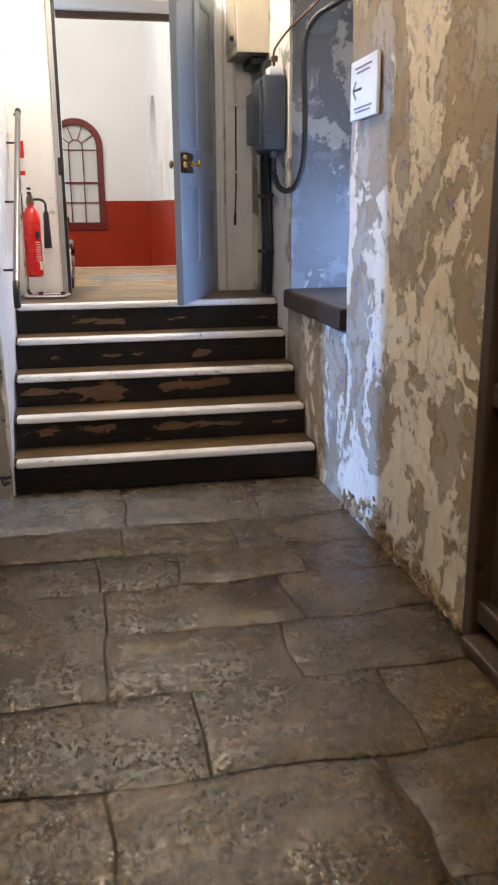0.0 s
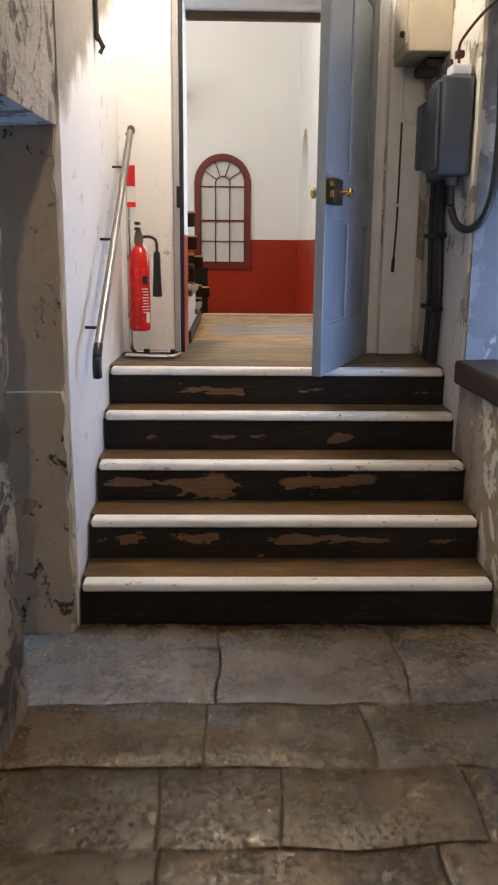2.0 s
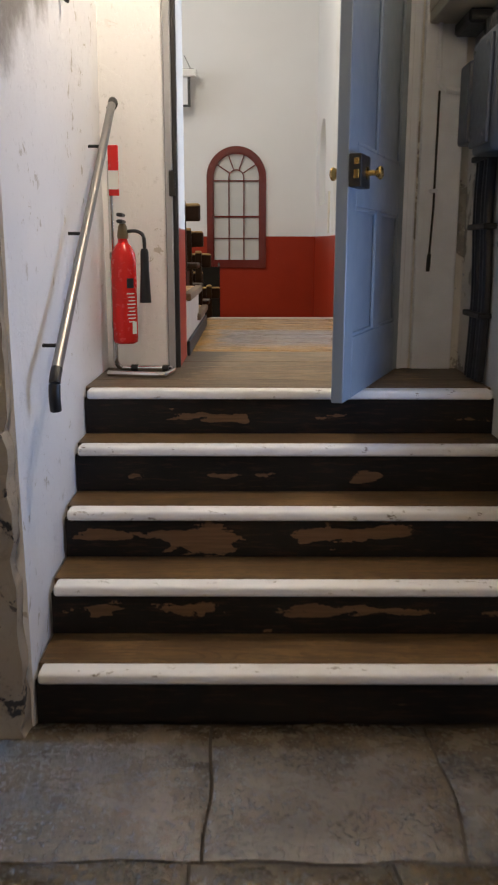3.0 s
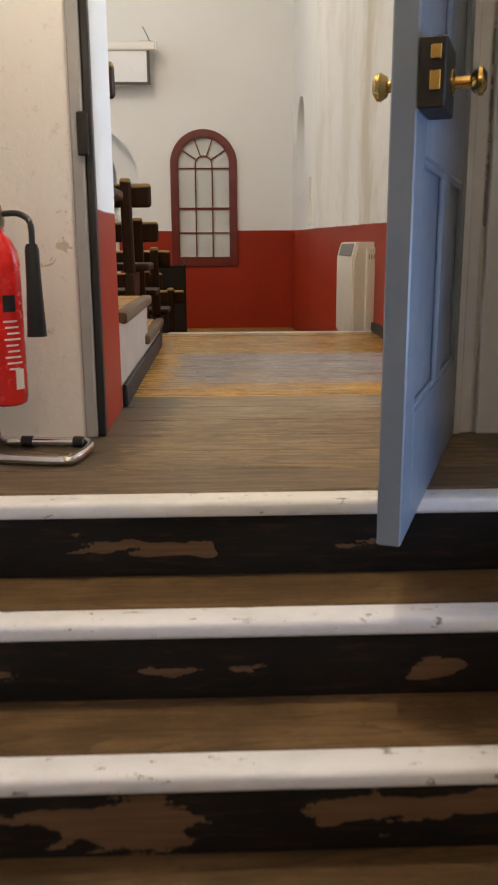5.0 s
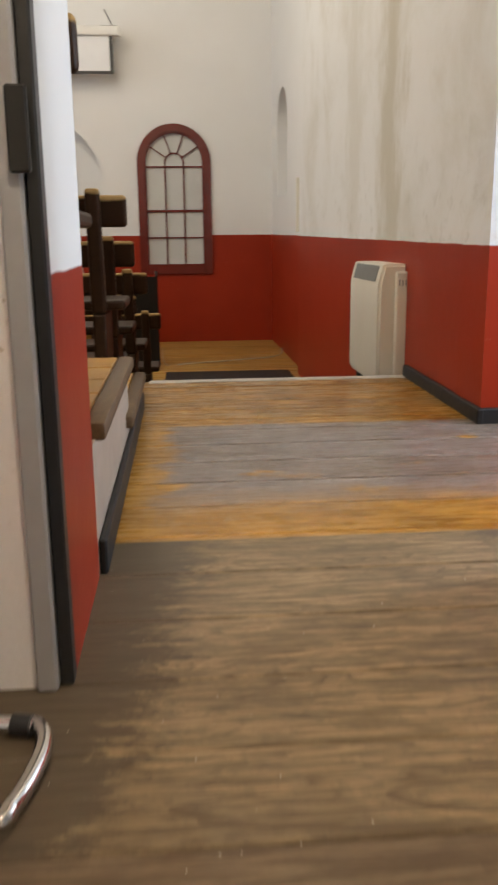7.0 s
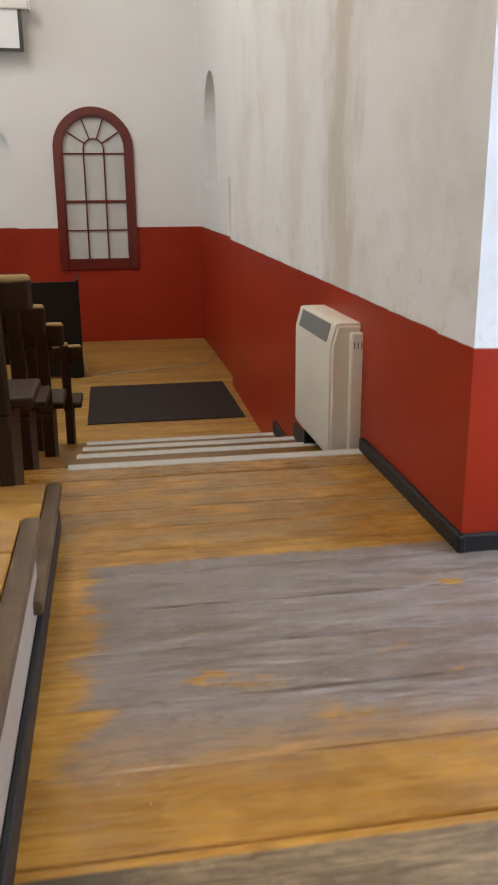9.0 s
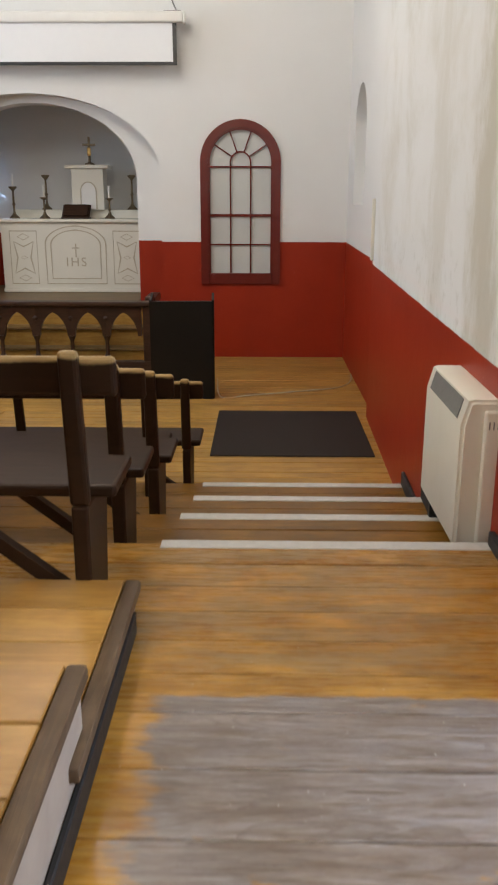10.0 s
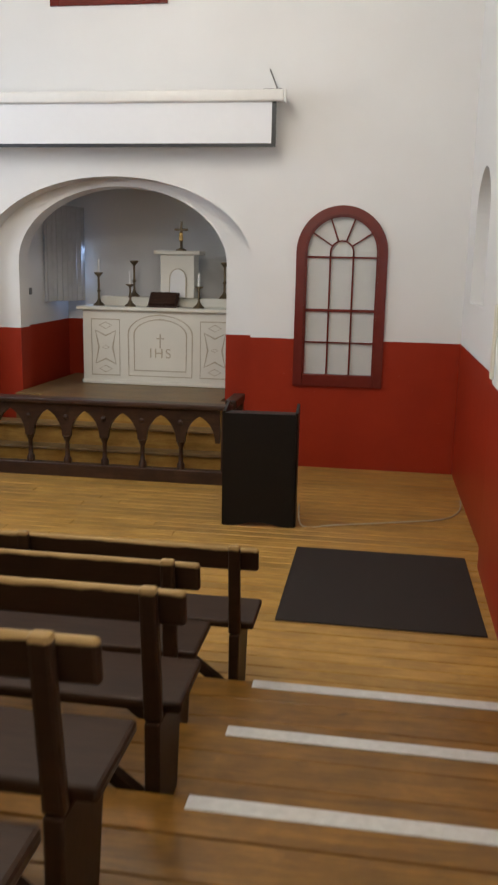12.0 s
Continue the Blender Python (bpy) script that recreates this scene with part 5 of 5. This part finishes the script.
tagged(part("altar_shelf", b, MARBLE), "cream shelf along the back of the altar", "shelf")
tab = thing("tabernacle", "white tabernacle box with an arched door", "tabernacle")
b = bm_new()
rbox(b, -2.20, -1.76, AY + 0.32, AY + 0.60, AZ1 + 0.161, 2.50, 0.008, 2)
part("body", b, MARBLE, tab)
b = bm_new()
rbox(b, -2.28, -1.68, AY + 0.28, AY + 0.62, 2.5005, 2.55, 0.010, 2)
part("cornice", b, MARBLE, tab)
b = bm_new()
prism(b, arch_points(-2.07, -1.87, AZ1 + 0.17, 2.20, 0.12, 14), AY + 0.307, AY + 0.3195)
part("door", b, WHITE, tab, "pale arched door")
b = bm_new()
band(b, arch_points(-2.07, -1.87, AZ1 + 0.17, 2.20, 0.12, 14), arch_points(-2.07, -1.87, AZ1 + 0.17, 2.20, 0.12, 14, 0.012), AY + 0.300, AY + 0.3195)
part("door_line", b, GILT, tab)
cross = thing("standing_cross", "small gilt standing cross", "cross")
b = bm_new()
lathe(b, [(0.07, 2.551), (0.065, 2.57), (0.02, 2.59), (0.016, 2.64), (0.022, 2.66)], -1.96, AY + 0.45, 14)
rbox(b, -1.975, -1.945, AY + 0.44, AY + 0.46, 2.64, 2.92, 0.005, 1)
rbox(b, -2.05, -1.87, AY + 0.441, AY + 0.459, 2.80, 2.83, 0.005, 1)
part("cross", b, OLDBRASS, cross, "", True)
b = bm_new()
rbox(b, -1.985, -1.935, AY + 0.425, AY + 0.439, 2.67, 2.78, 0.01, 2)
part("gilt_figure_plate", b, BRASS, cross, "bright gilt plate")


def candlestick(x, y, z, h, candle):
    c = thing("candlestick", "tall tarnished brass candlestick" + (" with a white candle" if candle else ""), "candlestick", (x, y, z), "candlesticks on the altar")
    bb = bm_new()
    prof = [(0.075, 0), (0.07, 0.015), (0.03, 0.05), (0.014, 0.09), (0.014, 0.4 * h), (0.028, 0.44 * h), (0.014, 0.48 * h), (0.013, 0.85 * h), (0.02, 0.88 * h), (0.055, 0.96 * h), (0.055, h), (0.02, h)]
    lathe(bb, prof, 0, 0, 14)
    part("stick", bb, OLDBRASS, c, "", True)
    if candle:
        bb = bm_new()
        lathe(bb, [(0.016, h), (0.016, h + 0.16)], 0, 0, 10)
        part("candle", bb, WHITE, c, "white candle")
    return c


top, shelf = AZ1 + 0.0455, AZ1 + 0.1605
for x, y, z, h, cn in ((-2.98, 17.55, top, 0.42, True), (-2.60, 17.85, shelf, 0.46, False), (-2.55, 17.50, top, 0.28, True), (-1.66, 17.50, top, 0.27, True), (-1.40, 17.85, shelf, 0.46, False)):
    candlestick(x, y, z, h, cn)
book = thing("missal_stand", "dark red book on a low altar stand", "book stand")
b = bm_new()
rbox(b, -0.19, 0.19, -0.012, 0.012, 0, 0.22, 0.004, 1, Matrix.Translation((-2.13, 17.50, top + 0.012)) @ Matrix.Rotation(radians(-42), 4, "X"))
part("rest", b, DARKWOOD, book)
b = bm_new()
rbox(b, -0.17, 0.17, -0.045, -0.0125, 0.01, 0.20, 0.006, 1, Matrix.Translation((-2.13, 17.50, top + 0.012)) @ Matrix.Rotation(radians(-42), 4, "X"))
part("book", b, DARKWOOD, book)
b = bm_new()
rbox(b, -2.32, -1.94, 17.44, 17.62, top, top + 0.018, 0.004, 1)
part("foot", b, DARKWOOD, book)
b = bm_new()
folds = [Vector((-3.66 + 0.27 * k / 30 + 0.012 * math.sin(k * 1.7), 17.45 + 0.72 * k / 30, 0)) for k in range(31)]
for p, q in zip(folds, folds[1:]):
    b.faces.new([b.verts.new(v) for v in ((p.x, p.y, 1.88), (q.x, q.y, 1.88), (q.x, q.y, 3.1), (p.x, p.y, 3.1))])
bmesh.ops.remove_doubles(b, verts=b.verts[:], dist=1e-4)
bmesh.ops.solidify(b, geom=b.faces[:], thickness=0.006)
tagged(part("curtain", b, CURTAIN, None, "", True), "grey-blue hanging curtain beside the altar", "curtain")
b = bm_new()
rbox(b, -3.678, -3.665, 16.98, 17.05, 1.98, 2.06, 0.004, 1)
tagged(part("wall_socket", b, VENT), "small dark wall fitting in the recess", "socket")

# ---- altar rail ----
ar = thing("altar_rail", "dark oak altar rail with pointed arches", "rail")
RY = 15.28
b = bm_new()
rbox(b, -5.0, -0.83, RY - 0.09, RY + 0.09, 0.945, 0.995, 0.012, 2)
part("top_rail", b, DARKWOOD, ar)
b = bm_new()
rbox(b, -5.0, -0.83, RY - 0.05, RY + 0.05, FLOOR2, FLOOR2 + 0.14, 0.008, 1)
part("bottom_rail", b, DARKWOOD, ar)
b = bm_new()
rbox(b, -0.92, -0.80, RY + 0.091, 15.9, 0.945, 1.03, 0.012, 2)
part("return_rail", b, DARKWOOD, ar)
for q in ((-0.93, -0.83, RY - 0.055, RY + 0.055), (-0.92, -0.81, 15.78, 15.89)):
    b = bm_new()
    rbox(b, *q, FLOOR2 + (0.1405 if q[3] < 15.5 else 0.0), 0.944, 0.006, 1)
    part("end_post", b, DARKWOOD, ar)
W = 0.405
for i in range(10):
    xa, xb = -0.95 - W * (i + 1), -0.95 - W * i
    b = bm_new()
    # spandrel: everything between the top rail and a pointed arch
    n, hw, cx = 8, W / 2 - 0.045, (xa + xb) / 2
    R, sweep = 1.6 * hw, math.acos(0.375)
    left = [(cx - hw + R * (1 - math.cos(sweep * k / n)), 0.60 + 1.155 * R * math.sin(sweep * k / n)) for k in range(n + 1)]
    right = [(2 * cx - x, z) for x, z in reversed(left)]
    prism(b, [(xa, 0.944), (xa, 0.60)] + left + right[1:] + [(xb, 0.60), (xb, 0.944)], RY - 0.025, RY + 0.025)
    part("arch_panel", b, DARKWOOD, ar)
    b = bm_new()
    lathe(b, [(0.042, FLOOR2 + 0.1405), (0.042, 0.36), (0.024, 0.39), (0.022, 0.54), (0.036, 0.57), (0.045, 0.599)], xa, RY, 12)
    part("baluster", b, DARKWOOD, ar, "", True)
    b = bm_new()
    lathe(b, [(0.028, 0), (0.026, 0.012), (0.01, 0.022)], 0, 0, 12, Matrix.Translation((xa, RY - 0.0255, 0.80)) @ Matrix.Rotation(radians(90), 4, "X"))
    part("boss", b, DARKWOOD, ar, "", True)

# ---- lectern ----
lec = thing("lectern", "plain black wooden lectern with a sloping top", "lectern")
lec.matrix_basis = Matrix.Translation((-0.36, 13.96, FLOOR2)) @ Matrix.Rotation(radians(3), 4, "Z")
b = bm_new()
n = 10
pts = [(-0.30, 0.0), (-0.22, 0.0)] + [(-0.22 + 0.44 * k / n, 0.035 * math.sin(math.pi * k / n)) for k in range(1, n)] + [(0.22, 0.0), (0.30, 0.0), (0.30, 0.98), (-0.30, 0.98)]
prism(b, pts, -0.012, 0.012)
part("front_panel", b, LECT, lec)
for s in (-1, 1):
    b = bm_new()
    x = s * 0.305
    vs = [(0.013, 0.0), (0.36, 0.0), (0.36, 1.02), (0.30, 1.03), (0.013, 0.99)]
    a = [b.verts.new((x - 0.011, y, z)) for y, z in vs]
    c = [b.verts.new((x + 0.011, y, z)) for y, z in vs]
    b.faces.new(a), b.faces.new(list(reversed(c)))
    for i in range(5):
        b.faces.new((a[i], c[i], c[(i + 1) % 5], a[(i + 1) % 5]))
    part("side_panel", b, LECT, lec)
b = bm_new()
rbox(b, -0.29, 0.29, 0.0, 0.33, 0, 0.02, 0.004, 1, Matrix.Translation((0, 0.014, 0.96)) @ Matrix.Rotation(radians(-6), 4, "X"))
part("top", b, LECT, lec)
b = bm_new()
rbox(b, -0.285, 0.285, 0.02, 0.34, 0.45, 0.47, 0.003, 1)
part("shelf", b, LECT, lec)

# ---- pews ----
def pew(x, y, z, length, right):
    """x, y: where its end post stands; z: the tier; right: how far the back rail runs past the post."""
    p = thing("pew", "dark stained wooden pew with a plank back and worn edges", "pew", (x, y, z), "pews on the seating tiers")
    seat_z, lean = 0.43, 0.12
    xs = [0.0]
    while xs[-1] - 1.07 > -length:
        xs.append(xs[-1] - 1.07)
    for q in xs:
        bb = bm_new()
        tmp = bm_new()
        rbox(tmp, -0.028, 0.028, -0.030, 0.014, seat_z - 0.05, 0.858, 0.012, 2)
        for v in tmp.verts:
            v.co.y -= (v.co.z - 0.78) * lean + 0.0175
            v.co.x *= 1.0 + 0.35 * max(0.0, 0.62 - v.co.z)
        merge(bb, tmp)
        for v in bb.verts:
            v.co.x += q
        part("post", bb, PEW, p)
        bb = bm_new()
        tmp = bm_new()
        rbox(tmp, q - 0.026, q + 0.026, -0.004, 0.24, 0.0, seat_z - 0.051, 0.008, 2)
        merge(bb, tmp)
        for v in bb.verts:
            if v.co.y > 0.1 and v.co.z > 0.1:
                v.co.y += 0.07
        part("end_panel", bb, PEW, p)
        bb = bm_new()
        box(bb, -0.022, 0.022, -0.02, 0.02, 0.0, 0.46, Matrix.Translation((q - 0.03, 0.05, 0.06)) @ Matrix.Rotation(radians(-52), 4, "Y"))
        part("brace", bb, PEW, p)
    bb = bm_new()
    rbox(bb, xs[-1] - 0.15, right - 0.025, 0.050, 0.375, seat_z - 0.04, seat_z, 0.012, 2)
    part("seat", bb, PEW, p, "smooth dark plank seat")
    bb = bm_new()
    tmp = bm_new()
    rbox(tmp, xs[-1] - 0.15, right, 0.0145, 0.052, 0.715, 0.835, 0.016, 3)
    for v in tmp.verts:
        v.co.y -= (v.co.z - 0.78) * lean + 0.0175
    merge(bb, tmp)
    part("back_rail", bb, PEW_RAIL, p, "thick back rail rubbed pale on its top edge")
    return p


for x, y, z, right in ((-0.11, 6.70, 1.165, 0.125), (-0.60, 7.40, 1.00, 0.12), (-0.107, 8.09, L, 0.127), (-0.116, TIER_Y[0], L - RISE, 0.12), (-0.078, TIER_Y[1], L - 2 * RISE, 0.108),
                       (-0.20, TIER_Y[2], L - 3 * RISE, 0.122), (-0.055, TIER_Y[3], FLOOR2, 0.113)):
    pew(x, y + 0.05, z, 4.4, right)

# ---- storage heater ----
ht = thing("storage_heater", "cream enamelled storage heater against the red wall", "heater")
HY0, HY1, HZ0, HZ1 = 8.84, 9.56, 0.79, 1.40
b = bm_new()
# rounded slab: profile in x-z, drawn along y
prof = [(1.335, HZ0), (1.205, HZ0), (1.190, HZ0 + 0.03), (1.190, HZ1 - 0.10), (1.215, HZ1 - 0.005), (1.235, HZ1), (1.335, HZ1)]
prism(b, [(x, z) for x, z in prof], HY0 + 0.02, HY1 - 0.0)
bmesh.ops.bevel(b, geom=[e for e in b.edges if abs((e.verts[0].co - e.verts[1].co).y) < 0.01], offset=0.014, segments=3, affect="EDGES")
part("body", b, CREAM, ht, "", True)
b = bm_new()
rbox(b, 1.27, 1.375, HY0 - 0.012, HY0 + 0.0195, HZ0 + 0.005, HZ1 - 0.035, 0.012, 3)
part("side_cover", b, CREAM, ht, "", True)
b = bm_new()
for q in range(4):
    box(b, 1.285 + q * 0.016, 1.2895 + q * 0.016, HY0 - 0.0135, HY0 - 0.0122, HZ1 - 0.105, HZ1 - 0.075)
part("side_slots", b, VENT, ht)
b = bm_new()
prism(b, [(1.1915, HZ1 - 0.088), (1.2125, HZ1 - 0.012), (1.2105, HZ1 - 0.010), (1.1885, HZ1 - 0.088)], HY0 + 0.10, HY1 - 0.09)
part("outlet_grille", b, VENT, ht, "grey air outlet grille")
for y in (HY0 + 0.06, HY1 - 0.08):
    b = bm_new()
    zf = L if y < TIER_Y[0] else L - RISE
    rbox(b, 1.22, 1.34, y - 0.02, y + 0.02, zf, HZ0 - 0.0005, 0.004, 1)
    part("foot", b, BLACK, ht)
b = bm_new()
rbox(b, 1.3355, 1.375, HY0 + 0.02, HY1 - 0.05, HZ0 + 0.02, HZ1 - 0.05, 0.004, 1)
part("back_plate", b, CREAM, ht)

# ---- mat, cable, small wall trim ----
b = bm_new()
rbox(b, 0.025, 1.325, 12.04, 13.47, FLOOR2 + 0.001, FLOOR2 + 0.012, 0.004, 1)
tagged(part("floor_mat", b, MATM), "large dark rubber floor mat on the pine boards", "mat")
b = bm_new()
tube(b, [(-0.02, 14.05, FLOOR2 + 0.2), (0.02, 14.02, FLOOR2 + 0.01), (0.3, 14.12, FLOOR2 + 0.007), (0.9, 14.35, FLOOR2 + 0.007), (1.25, 14.52, FLOOR2 + 0.007), (1.40, 14.80, FLOOR2 + 0.007), (1.43, 15.0, FLOOR2 + 0.05)], 0.007, 8, True)
tagged(part("floor_cable", b, DULLBEIGE, None, "", True), "pale cable lying across the chapel floor", "cable")
b = bm_new()
rbox(b, 1.375, 1.40, 13.24, 13.296, 1.60, 2.12, 0.004, 1)
structure("trim_conduit", b, CREAM, "cream trunking on the chapel wall", "trunking")
